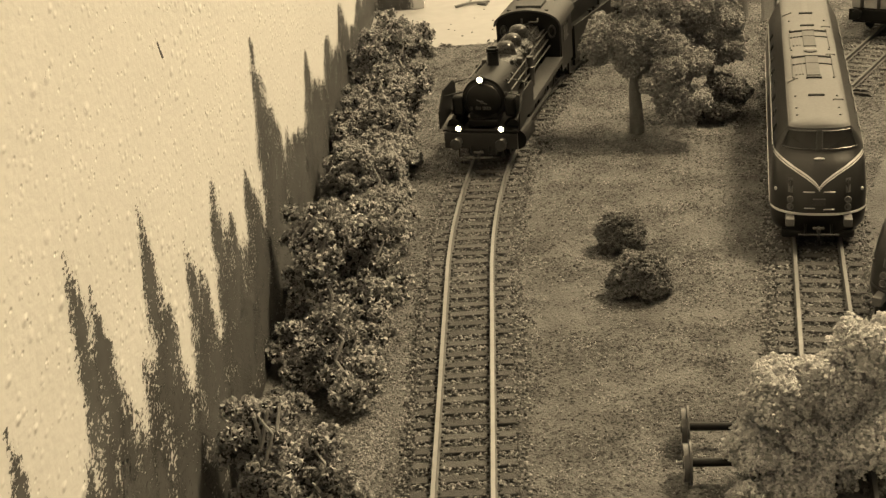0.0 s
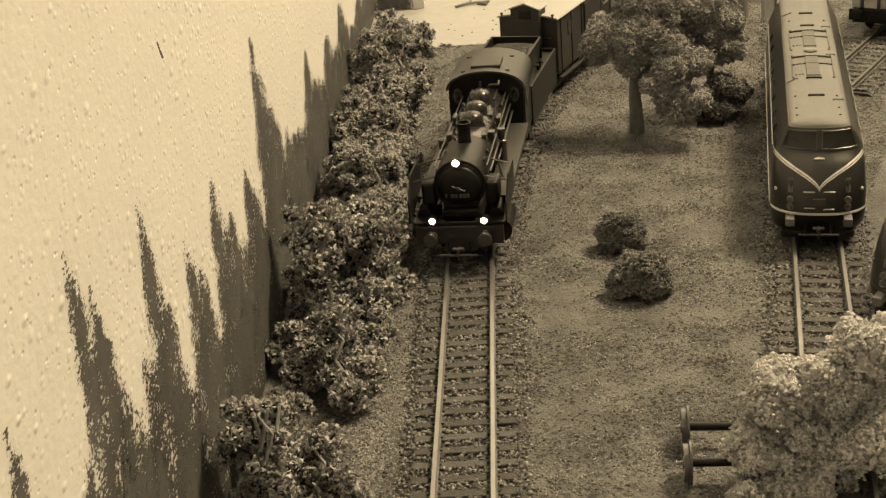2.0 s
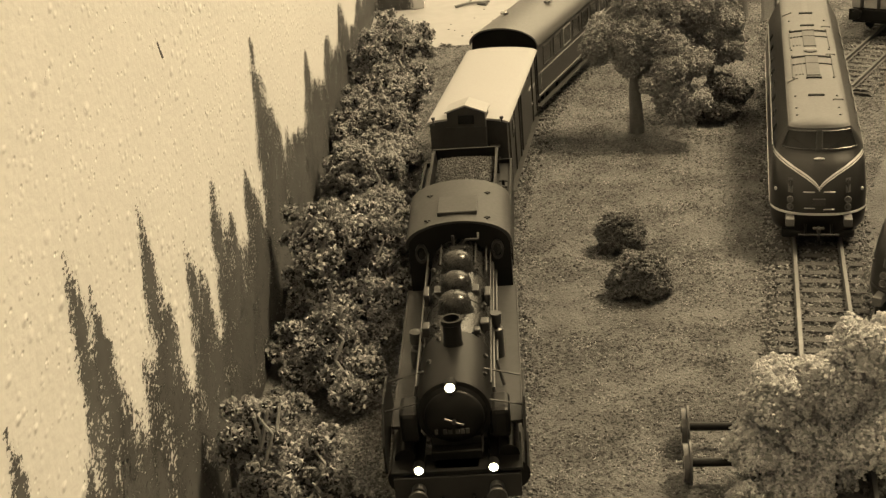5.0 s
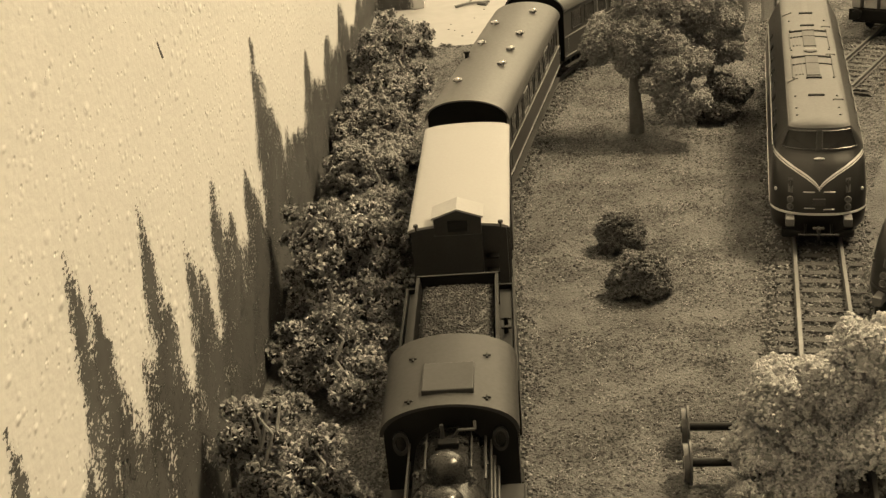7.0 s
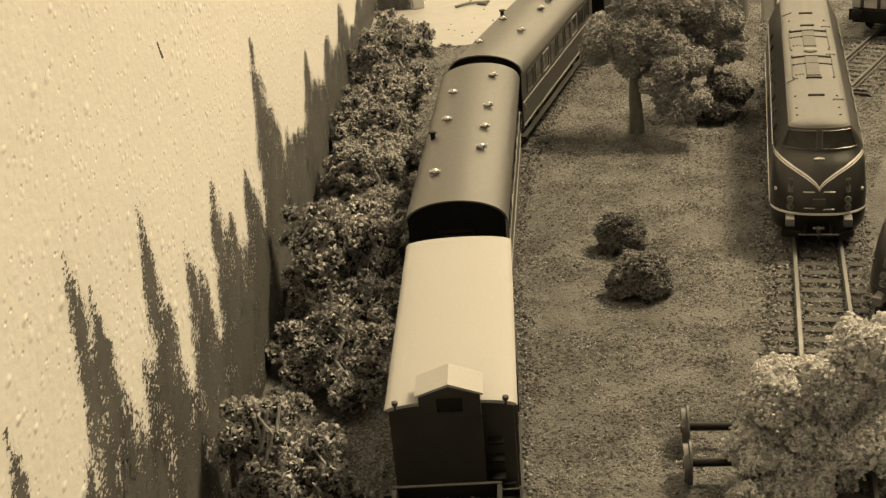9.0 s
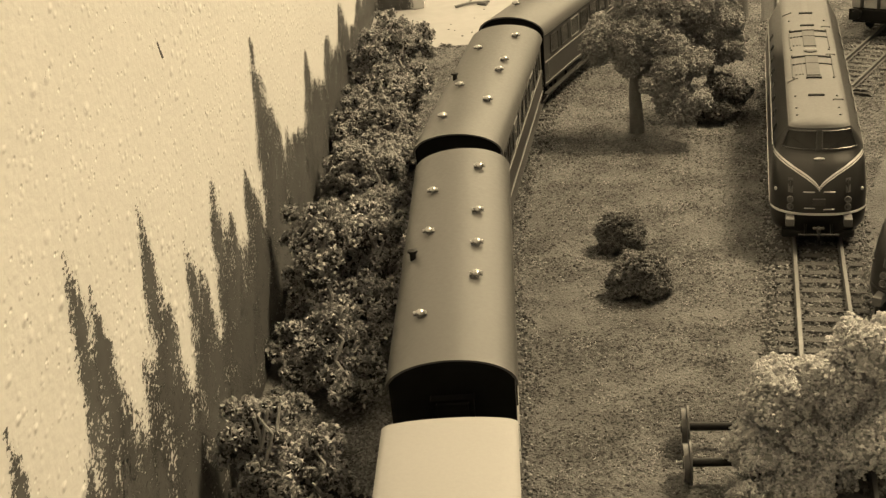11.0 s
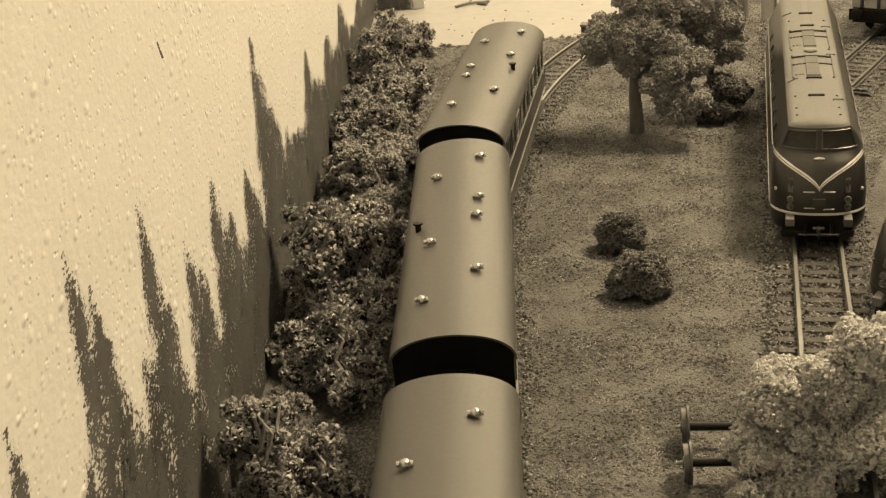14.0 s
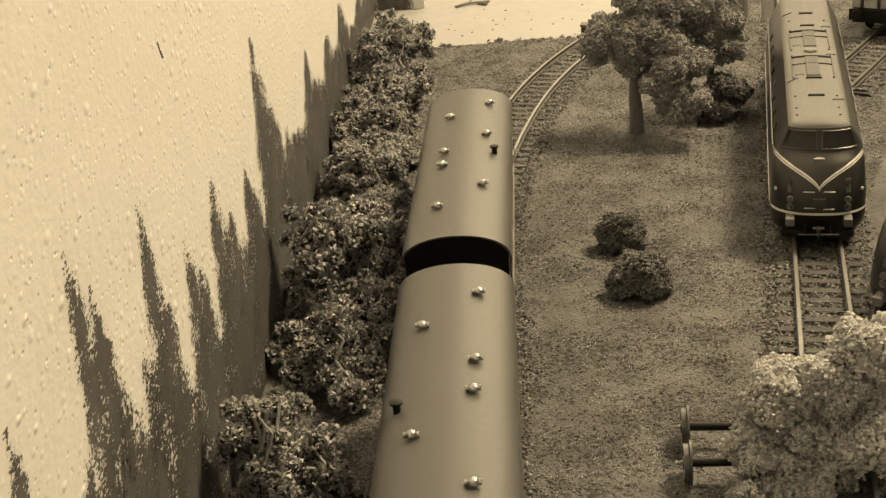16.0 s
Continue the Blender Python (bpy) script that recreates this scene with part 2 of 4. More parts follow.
S0 = 800.0  # arc length of the main line where y = 280
MAIN = Line(-0.2665 - 800 * 0.0055, 280 - 800, 0.0055, [(959.5, 0.0), (203.5, 0.001288), (1300, 0.002257)])
HD = 0.1846
SIDING = Line(119.87 - math.sin(HD) * 500, 400 - math.cos(HD) * 500, HD, [(1300, 0.0)])
YARD = Line(143, 390, 0.62, [(260, 0.0)])
FAR_YARD = Line(179, 630, 0.55, [(400, 0.0)])


def sweep(line, s0, s1, outline, step=4.0):
    """A section of (offset, z) swept along a line."""
    n = max(2, int((s1 - s0) / step))
    verts, faces, m = [], [], len(outline)
    for i in range(n + 1):
        x, y, h = line.at(s0 + (s1 - s0) * i / n)
        for o, z in outline:
            verts.append((x + o * math.cos(h), y - o * math.sin(h), z))
    for i in range(n):
        for k in range(m):
            a, b = i * m + k, i * m + (k + 1) % m
            faces.append((a, a + m, b + m, b))
    faces += [tuple(range(m)), tuple(range(n * m, n * m + m))[::-1]]
    return verts, faces


def flakes(name, spots, size, mat, parent, rng):
    """Small leaf clumps: skewed tetrahedra at (x, y, z) spots, joined."""
    spots = np.asarray(spots)
    n = len(spots)
    v = rng.normal(size=(n, 4, 3))
    v /= np.linalg.norm(v, axis=2, keepdims=True)
    verts = v * (size * rng.uniform(0.6, 1.5, (n, 1, 1))) + spots[:, None]
    f = np.array([(0, 1, 2), (0, 3, 1), (1, 3, 2), (0, 2, 3)])
    return raw(name, verts.reshape(-1, 3), (f[None] + 4 * np.arange(n)[:, None, None]).reshape(-1, 3), mat, parent)


def stones(name, spots, size, mat, parent, rng, flat=0.75):
    """Loose crumbs: squashed octahedra at (x, y, z) spots, joined."""
    spots = np.asarray(spots)
    n = len(spots)
    base = np.array([(1, 0, 0), (-1, 0, 0), (0, 1, 0), (0, -1, 0), (0, 0, 1), (0, 0, -1)], float)
    f = np.array([(0, 2, 4), (2, 1, 4), (1, 3, 4), (3, 0, 4), (2, 0, 5), (1, 2, 5), (3, 1, 5), (0, 3, 5)])
    v = base[None] * rng.uniform(0.55, 1.25, (n, 6, 1))
    a, b = rng.uniform(0, 6.28, n), rng.uniform(-0.7, 0.7, n)
    ca, sa, cb, sb = np.cos(a), np.sin(a), np.cos(b), np.sin(b)
    x = v[..., 0] * ca[:, None] - v[..., 1] * sa[:, None]
    y = v[..., 0] * sa[:, None] + v[..., 1] * ca[:, None]
    z = v[..., 2] * flat
    y, z = y * cb[:, None] - z * sb[:, None], y * sb[:, None] + z * cb[:, None]
    r = size * rng.uniform(0.6, 1.35, (n, 1))
    verts = np.stack([x * r, y * r, z * r], -1) + spots[:, None]
    faces = (f[None] + 6 * np.arange(n)[:, None, None]).reshape(-1, 3)
    return raw(name, verts.reshape(-1, 3), faces, mat, parent)


def fibres(name, spots, length, mat, parent, rng):
    """Short grass fibres lying at all angles, joined."""
    spots = np.asarray(spots)
    n = len(spots)
    a, up = rng.uniform(0, 6.28, n), rng.normal(0.12, 0.22, n)
    half = (length * rng.uniform(0.35, 0.8, n))[:, None]
    way = np.stack([np.cos(a) * np.cos(up), np.sin(a) * np.cos(up), np.sin(up)], -1) * half
    side = np.stack([-np.sin(a), np.cos(a), np.zeros(n)], -1) * rng.uniform(0.1, 0.2, n)[:, None]
    lift = np.array([0, 0, 0.16])
    verts = np.stack([spots - way, spots + side, spots - side, spots + way, spots + lift], 1)
    f = np.array([(0, 2, 4), (0, 4, 1), (2, 3, 4), (1, 4, 3)])
    return raw(name, verts.reshape(-1, 3), (f[None] + 5 * np.arange(n)[:, None, None]).reshape(-1, 3), mat, parent)


SLEEPER_MESH = []


def build_track(label, line, s0, s1, near0, near1, pitch, seed, worn="rail_top"):
    rng = np.random.default_rng(seed)
    track = thing("railway_track", label, "railway track", kind="structure")
    v, f = sweep(line, s0, s1, [(-22.5, -7.7), (-16.5, -3.7), (16.5, -3.7), (22.5, -7.7)], 8)
    raw("ballast_bed", v, f, "bed", track)
    for o in (-8.25, 8.25):
        head = [(-0.6, 0), (0.6, 0), (0.6, -0.55), (0.25, -0.8), (0.25, -2.0), (1.1, -2.3), (1.1, -2.5), (-1.1, -2.5), (-1.1, -2.3), (-0.25, -2.0), (-0.25, -0.8), (-0.6, -0.55)]
        v, f = sweep(line, s0, s1, [(o + a, z) for a, z in head], 5)
        rail = raw("rail", v, f, "rail_side", track)
        rail.data.materials.append(M[worn])
        for p in rail.data.polygons:
            if abs(p.normal.z) > 0.9 and p.center.z > -0.0001:
                p.material_index = 1
    if not SLEEPER_MESH:
        bm = bmesh.new()
        box(bm, -15, 15, -1.6, 1.6, -4.3, -2.55, bev=0.25)
        for o in (-8.25, 8.25):
            for d in (-1, 1):
                box(bm, o + d * 1.3 - 0.45, o + d * 1.3 + 0.45, -0.6, 0.6, -2.6, -2.0)
        bm.transform(Matrix.Scale(MM, 4))
        me = bpy.data.meshes.new("sleeper")
        bm.to_mesh(me)
        me.materials.append(M["sleeper"])
        SLEEPER_MESH.append(me)
    s = s0 + 4
    spots = []
    while s < s1 - 4:
        if near0 < s < near1:
            x, y, h = line.at(s)
            ob = new("sleeper", SLEEPER_MESH[0])
            ob.parent = track
            ob.matrix_local = pose(x * MM, y * MM, rng.uniform(-0.25, 0.05) * MM, 0, 0, -math.degrees(h) + rng.uniform(-1, 1))
        s += pitch
    n = int((near1 - near0) * 48)
    ss, oo = rng.uniform(near0, near1, n), rng.uniform(-20, 20, n) + rng.normal(0, 2.0, n)
    for q, o in zip(ss, oo):
        off = abs((q - s0 - 4 + pitch / 2) % pitch - pitch / 2)
        if abs(o) < 15.2 and off < 1.45 and rng.random() < 0.90:
            continue
        if min(abs(o - 8.25), abs(o + 8.25)) < 1.0:
            continue
        x, y, h = line.at(q)
        z = -2.95 if abs(o) < 15 else max(-5.0, -2.95 - (abs(o) - 15) * 0.36)
        spots.append((x + o * math.cos(h), y - o * math.sin(h), z + rng.uniform(-0.5, 0.35)))
    tagged(stones("ballast", spots, 0.66, "ballast", track, rng), kind="stuff")
    return track


build_track("main line track with pale worn rails on stone ballast", MAIN, 100, 2010, 770, 1420, 7.2, 1)
build_track("siding track with worn rails under the diesel locomotive", SIDING, 250, 1290, 330, 870, 7.2, 2, "rail_dull")
build_track("short yard track under the second diesel locomotive", YARD, 0, 255, 5, 60, 7.2, 3, "rail_side")
build_track("far yard track with dark sleepers beside the siding", FAR_YARD, 0, 260, 2, 140, 7.2, 4, "rail_side")


# ---- ground, walls, room ----
def ground_height(x, y):
    return 0.9 * noise.noise(Vector((x / 60, y / 60, 0))) + 0.5 * noise.noise(Vector((x / 17, y / 17, 3)))


def build_ground():
    bm = bmesh.new()
    nx, ny = 150, 190
    x0, x1, y0, y1 = -66, 620, -640, 772
    grid = []
    for j in range(ny + 1):
        row = []
        for i in range(nx + 1):
            x = x0 + (x1 - x0) * i / nx
            y = y0 + (y1 + 220 * min(1.0, max(0.0, (x - 85) / 30)) - y0) * j / ny
            yy = y - (6 * noise.noise(Vector((x / 25, 7, 1))) if j == ny else 0)
            row.append(bm.verts.new((x, yy, -5.0 + (ground_height(x, y) if j < ny else -1.5))))
        grid.append(row)
    for j in range(ny):
        for i in range(nx):
            bm.faces.new((grid[j][i], grid[j][i + 1], grid[j + 1][i + 1], grid[j + 1][i]))
    g = part("ground", bm, "ground", smooth=60)
    tagged(g, "brown-green model grass turf with worn patches", "ground", kind="structure")
    rng = np.random.default_rng(9)
    spots = []
    while len(spots) < 72000:
        y = rng.uniform(270, 850)
        x = rng.uniform(-60, 235)
        if x > 62 + (y - 250) * 0.40 or (y > 766 and x < 108):
            continue
        if rng.random() > 0.35 + 0.9 * noise.noise(Vector((x / 22, y / 22, 5))) + 0.35:
            continue
        k = int(np.argmin(np.abs(MAIN.p[:, 1] - y) + (MAIN.s > 1900) * 9e9))
        if abs(x - MAIN.p[k, 0]) * math.cos(MAIN.p[k, 2]) < 19.5 or abs(x - 119.87 - 0.1867 * (y - 400)) < 19:
            continue
        spots.append((x, y, -5.0 + ground_height(x, y) + rng.uniform(-0.2, 0.12)))
    tagged(stones("turf", spots, 0.55, "turf", g, rng, 0.7), kind="stuff")
    pale = [s for s in spots if rng.random() < (0.30 if noise.noise(Vector((s[0] / 16, s[1] / 16, 9))) > 0.22 else 0.04)]
    mown = [p for p in spots if rng.random() < 0.34 + 0.5 * noise.noise(Vector((p[0] / 30, p[1] / 30, 2)))]
    tagged(fibres("grass_fibres", [(x + 0.5, y - 0.4, z + 0.35) for x, y, z in mown], 1.5, "turf", g, rng), kind="stuff")
    dry = [p for p in spots if noise.noise(Vector((p[0] / 15, p[1] / 15, 9))) + 0.5 * noise.noise(Vector((p[0] / 5, p[1] / 5, 4))) > 0.17 and rng.random() < 0.7]
    tagged(fibres("dry_grass", [(x - 0.5, y + 0.4, z + 0.45) for x, y, z in dry], 1.3, "straw", g, rng), kind="stuff")
    path = []
    while len(path) < 5200:
        y = rng.uniform(285, 470)
        x = -28.5 + rng.normal(0, 3.2) + 3 * noise.noise(Vector((y / 20, 0, 0)))
        path.append((x, y, -4.85 + ground_height(x, y) + rng.uniform(-0.1, 0.25)))
    tagged(stones("sandy_path", path, 0.5, "sand", g, rng, 0.7), kind="stuff")
    tagged(stones("pale_specks", [(x + 1, y + 1, z + 0.25) for x, y, z in pale], 0.36, "straw", g, rng, 0.6), kind="stuff")


build_ground()


def slab(name, dims, mat, label, category):
    return tagged(part(name, boxes(dims), mat), label, category, kind="structure")


slab("baseboard", (-66, 640, -660, 764, -60, -8), "board", "pale wooden baseboard under the model landscape", "baseboard")
slab("white_shelf", (-66, 1400, 764.5, 1500, -60, -7.5), "board", "off-white painted shelf behind the model landscape", "shelf")
slab("wall_west", (-190, -66, -1200, 1500, -1000, 1400), "plaster", "rough white plaster wall with painted trees", "wall")
slab("wall_corner", (-66, -33, 872, 1500, -7, 1400), "plaster", "white plaster corner pier", "wall")
wall_n = part("wall_north", boxes((-66, 0, 1500, 1560, -1000, 1400), (840, 2500, 1500, 1560, -1000, 1400), (0, 840, 1500, 1560, -1000, 350), (0, 840, 1500, 1560, 1090, 1400)), "room")
tagged(wall_n, "plain painted room wall with a window", "wall", kind="structure")
window = thing("window_1", "bright window with a plain white frame", "window", kind="structure")
for q in ((0, 40, 1505, 1535, 350, 1090), (800, 840, 1505, 1535, 350, 1090), (40, 800, 1505, 1535, 350, 390), (40, 800, 1505, 1535, 1050, 1090), (405, 435, 1505, 1530, 390, 1050)):
    part("window_frame", boxes(q, bev=3), "room", window)
slab("backdrop", (-700, 1600, 1800, 1830, -900, 1900), "sky", "plain pale daylight outside the window", "backdrop")
slab("wall_east", (2500, 2560, -1200, 1560, -1000, 1400), "room", "plain painted room wall", "wall")
slab("wall_south", (-190, 2560, -1260, -1200, -1000, 1400), "room", "plain painted room wall", "wall")
slab("ceiling", (-190, 2560, -1260, 1560, 1400, 1440), "room", "plain white ceiling", "ceiling")
slab("floor", (-190, 2560, -1260, 1560, -1040, -1000), "board", "plain floor", "floor")
fixture = thing("ceiling_light", "white rectangular ceiling light", "lamp")
part("housing", boxes((470, 930, 490, 950, 1360, 1400), bev=4), "room", fixture)


# ---- vehicles: local y runs backwards along the train, z = 0 on the rails ----
def rolled(t):
    """How far the train has rolled by t seconds, in mm."""
    drift = np.interp(t, [0, 0.5, 1, 1.5, 2, 3, 4.2, 6.3, 7.5, 9.2, 11.3, 12.5, 14, 16], [0, -0.5, 0.6, 1.7, 3.8, 4.7, 5.4, 6.2, 7.4, 7.8, 5.9, 4.8, 4.3, 3.1])
    return 55.07 * t + 9.0 * math.exp(-(t / 1.7) ** 2) + float(drift)


def on_line(u):
    return MAIN.at(S0 + u - min(12.0, 0.07 * max(0.0, u - 200)))


def rolling(a, b):
    """Rows for a vehicle whose pivots stand at a and b when the clock starts."""
    rows = []
    for k in range(65):
        t = k * 0.25
        p, q = on_line(a - rolled(t)), on_line(b - rolled(t))
        h = math.atan2(q[0] - p[0], q[1] - p[1])
        rows.append((t, pose((p[0] + q[0]) / 2 * MM, (p[1] + q[1]) / 2 * MM, 0, 0, 0, -math.degrees(h))))
    return rows


WHEELS = []


def wheelset(parent, y, r, turning=True):
    bm = bmesh.new()
    for d in (-1, 1):
        lathe(bm, [(r + 0.9, 0.0), (r + 0.9, 0.5 * d), (r, 0.7 * d), (r, 2.3 * d), (r * 0.8, 2.3 * d), (r * 0.75, 1.9 * d), (r * 0.3, 1.9 * d), (r * 0.25, 2.6 * d)], (7.2 * d, 0, 0), "x", 20)
    rod(bm, (-9.8, 0, 0), (9.8, 0, 0), 0.9, 8)
    w = part("wheelset", bm, "black", parent, smooth=35)
    w.matrix_local = pose(0, y * MM, r * MM)
    if turning:
        WHEELS.append((w, y, r))
    return w


def buffers(parent, y, d, z=12.1, mat="black"):
    """A pair of sprung buffers; d is -1 at the front end."""
    for x in (-10.05, 10.05):
        bm = lathe(bmesh.new(), [(1.9, 0), (1.9, 2.2), (1.2, 2.3), (1.2, 4.2), (2.6, 4.3), (2.5, 5.0), (1.4, 5.3)], (0, 0, 0), "y", 16)
        bm.transform(Matrix.Diagonal((1, d, 1, 1)))
        bmesh.ops.recalc_face_normals(bm, faces=bm.faces)
        bm.transform(Matrix.Translation((x, y, z)))
        part("buffer", bm, mat, parent, smooth=40)


def coupler(parent, y, d, z=8.0):
    bm = rods(((0, y, z), (0, y + 6 * d, z), 0.7), ((-7, y + 6 * d, z - 1), (7, y + 6 * d, z - 1), 0.35), ((0, y + 6 * d, z + 1.2), (0, y + 6 * d, z - 3), 0.4), ((-2, y + 5 * d, z + 1), (2, y + 5 * d, z + 1), 0.6))
    part("coupling", bm, "pipe", parent)


def bogie(parent, y, r=5.2, base=13.0):
    bm = boxes((-12.4, -10.6, y - base, y + base, 4.0, 7.5), (10.6, 12.4, y - base, y + base, 4.0, 7.5), (-10.6, 10.6, y - 2, y + 2, 4.5, 8.5), bev=0.3)
    for x in (-12.8, 12.8):
        for d in (-1, 1):
            box(bm, x - 0.8, x + 0.8, y + d * base * 0.6 - 1.6, y + d * base * 0.6 + 1.6, 3.2, 6.8, bev=0.2)
    part("bogie_frame", bm, "black", parent)
    wheelset(parent, y - base * 0.6, r)
    wheelset(parent, y + base * 0.6, r)


def build_coach(label, y0, y1, vents, stack):
    c = thing("passenger_coach", label, "railway coach", group="coaches of the train")
    part("roof", extrude(bmesh.new(), arch(17.2, 36.2, 44.6, 0.5, 22), y0, y1), "coach_roof", c, "smooth grey curved roof", smooth=40)
    bm = bmesh.new()
    inner = arch(16.6, 36.0, 43.6, 0.5, 16)[:17]
    extrude(bm, [(-15.6, 9.5), (15.6, 9.5), (16.2, 12), (16.2, 36)] + [(x, z) for x, z in reversed(inner)][1:-1] + [(-16.2, 36), (-16.2, 12)], y0 + 1.2, y1 - 1.2)
    part("body", bm, "coach_side", c)
    for x in (-16.25, 16.25):
        for z, w in ((35.6, 0.5), (22.0, 0.5), (11.6, 0.45)):
            part("lining", boxes((x - 0.25, x + 0.25, y0 + 1.4, y1 - 1.4, z - w / 2, z + w / 2)), "coach_line", c, "thin pale lining")
        n = 9
        pitch = (y1 - y0 - 16) / n
        for k in range(n):
            yc = y0 + 8 + pitch * (k + 0.5)
            h = pitch * 0.34
            bm = boxes((x - 0.35, x + 0.35, yc - h - 0.5, yc - h, 24.2, 33.6), (x - 0.35, x + 0.35, yc + h, yc + h + 0.5, 24.2, 33.6), (x - 0.35, x + 0.35, yc - h, yc + h, 33.1, 33.6), (x - 0.35, x + 0.35, yc - h, yc + h, 24.2, 24.7))
            win = part("window", bm, "coach_line" if k in (2, 6) else "coach_side", c)
            part("pane", boxes((x - 0.12, x + 0.12, yc - h, yc + h, 24.7, 33.1)), "glass", win)
    for y, d in ((y0, -1), (y1, 1)):
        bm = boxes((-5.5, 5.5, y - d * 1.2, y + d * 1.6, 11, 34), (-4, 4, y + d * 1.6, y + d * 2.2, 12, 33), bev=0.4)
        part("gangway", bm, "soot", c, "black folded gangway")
        # Thin plate over the body end, blackened as if in the coaches' shade.
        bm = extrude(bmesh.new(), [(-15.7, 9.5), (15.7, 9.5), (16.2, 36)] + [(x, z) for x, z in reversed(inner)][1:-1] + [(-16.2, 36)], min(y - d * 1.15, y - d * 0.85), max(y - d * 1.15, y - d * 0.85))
        part("end_wall", bm, "soot", c, "coach end wall coloured black for the shade between coaches")
        buffers(c, y - d * 0.5, d)
        coupler(c, y - d, d)
    part("underframe", boxes((-13.5, 13.5, y0 + 1, y1 - 1, 7.6, 9.6), (-7, 7, y0 + 55, y1 - 55, 4.0, 7.6), bev=0.3), "black", c)
    for x in (-15.2, 15.2):
        part("footboard", boxes((x - 1.2, x + 1.2, y0 + 3, y1 - 3, 5.2, 5.7)), "van_side", c)
    for sx in (-1, 1):
        for y in (y0 + 4, y1 - 4):
            part("handrail", rods(((sx * 16.9, y, 14), (sx * 16.9, y, 22), 0.2), ((sx * 16.9, y, 14), (sx * 16, y, 14), 0.2), ((sx * 16.9, y, 22), (sx * 16, y, 22), 0.2), n=6), "chrome", c)
    for x, y in vents:
        z = 36.2 + 8.4 * max(0.0, 1 - (x / 17.2) ** 2) ** 0.45
        bm = lathe(bmesh.new(), [(0.9, -0.6), (0.8, 0.5), (1.45, 0.8), (1.5, 1.3), (1.1, 1.9), (0.45, 2.15), (0.05, 2.2)], (x, y, z), "z", 14)
        rod(bm, (x - 1.9, y, z + 1.0), (x + 1.9, y, z + 1.0), 0.75, 10)
        part("roof_vent", bm, "chrome", c, "small shiny roof ventilator", smooth=45)
    x, y = stack
    z = 36.2 + 8.4 * max(0.0, 1 - (x / 17.2) ** 2) ** 0.45
    part("stovepipe", lathe(bmesh.new(), [(1.0, -1.0), (1.0, 2.2), (1.6, 2.3), (1.6, 2.9), (0.2, 3.2)], (x, y, z), "z", 14), "black", c, "short black stovepipe", smooth=40)
    bogie(c, y0 + 32)
    bogie(c, y1 - 32)
    return c


def build_van():
    v = thing("luggage_van", "dark luggage van with light grey roof and raised cabin", "railway van")
    y0, y1 = -51.5, 49.0
    bm = extrude(bmesh.new(), arch(16.7, 36.7, 39.0, 0.8, 14), y0, y1)
    part("roof", bm, "van_roof", v, "plain light grey roof", smooth=40)
    part("body", extrude(bmesh.new(), [(-15.6, 9), (15.6, 9), (15.6, 36.8), (8, 37.8), (-8, 37.8), (-15.6, 36.8)], y0 + 1.2, y1 - 1.2), "van_side", v)
    for x in (-15.7, 15.7):
        for k in range(7):
            y = y0 + 6 + k * 15.1
            part("side_post", boxes((x - 0.5, x + 0.5, y - 0.6, y + 0.6, 9, 36.5), bev=0.1), "van_side", v)
        part("sliding_door", boxes((x - 0.9, x + 0.9, -12, 12, 10.5, 35), bev=0.2), "van_side", v)
        part("side_window", boxes((x - 0.25, x + 0.25, -36, -28, 25, 32)), "glass", v)
        bm = bmesh.new()
        for y, z in ((22, 27), (36, 24), (30, 18)):
            box(bm, x - 0.2, x + 0.2, y - 3.2, y + 3.2, z - 0.5, z + 0.5)
        part("lettering", bm, "coach_line", v, "small pale plain lettering bars")
        part("footboard", boxes((x * 0.98 - 1.2, x * 0.98 + 1.2, y0 + 4, y1 - 4, 5.4, 5.9)), "van_side", v)
    bm = extrude(bmesh.new(), [(-7.6, 11), (7.6, 11), (7.6, 42.0), (0, 44.6), (-7.6, 42.0)], y0 - 2.6, y0 + 6.5)
    cabin = part("cabin", bm, "van_side", v, "raised dark guard's cabin")
    bm = extrude(bmesh.new(), [(-8.4, 41.9), (0, 44.8), (8.4, 41.9), (8.4, 42.5), (0, 45.5), (-8.4, 42.5)], y0 - 3.2, y0 + 7.2)
    part("cabin_roof", bm, "van_roof", cabin)
    part("cabin_window", boxes((-3.2, 3.2, y0 - 2.8, y0 - 2.4, 37.4, 41.2)), "glass", cabin)
    part("cabin_ledge", boxes((-7.9, 7.9, y0 - 2.9, y0 - 2.3, 35.6, 36.2)), "van_side", cabin)
    for k in range(4):
        part("step", boxes((8.6, 12.6, y0 - 2.4 - k * 0.5, y0 + 0.6, 12 + 5 * (3 - k), 12.5 + 5 * (3 - k))), "black", v)
    for x in (-13.8, 13.8):
        part("lamp_bracket", lathe(bmesh.new(), [(0.35, 0), (0.35, 2.2), (0.8, 2.3), (0.8, 3.1), (0.1, 3.3)], (x, y0 + 0.2, 36.2), "z", 10), "van_side", v)
    for y, d in ((y0, -1), (y1, 1)):
        part("end_beam", boxes((-15, 15, y - 0.6, y + 0.6, 9.2, 14), bev=0.2), "black", v)
        buffers(v, y - d * 0.2, d)
        coupler(v, y - d, d)
    part("underframe", boxes((-13, 13, y0 + 1, y1 - 1, 6.6, 9.2)), "black", v)
    for y in (-30, 30):
        wheelset(v, y, 5.5)
        part("axle_guard", boxes((-12.2, -10.8, y - 4, y + 4, 3.5, 8), (10.8, 12.2, y - 4, y + 4, 3.5, 8), bev=0.3), "black", v)
    return v


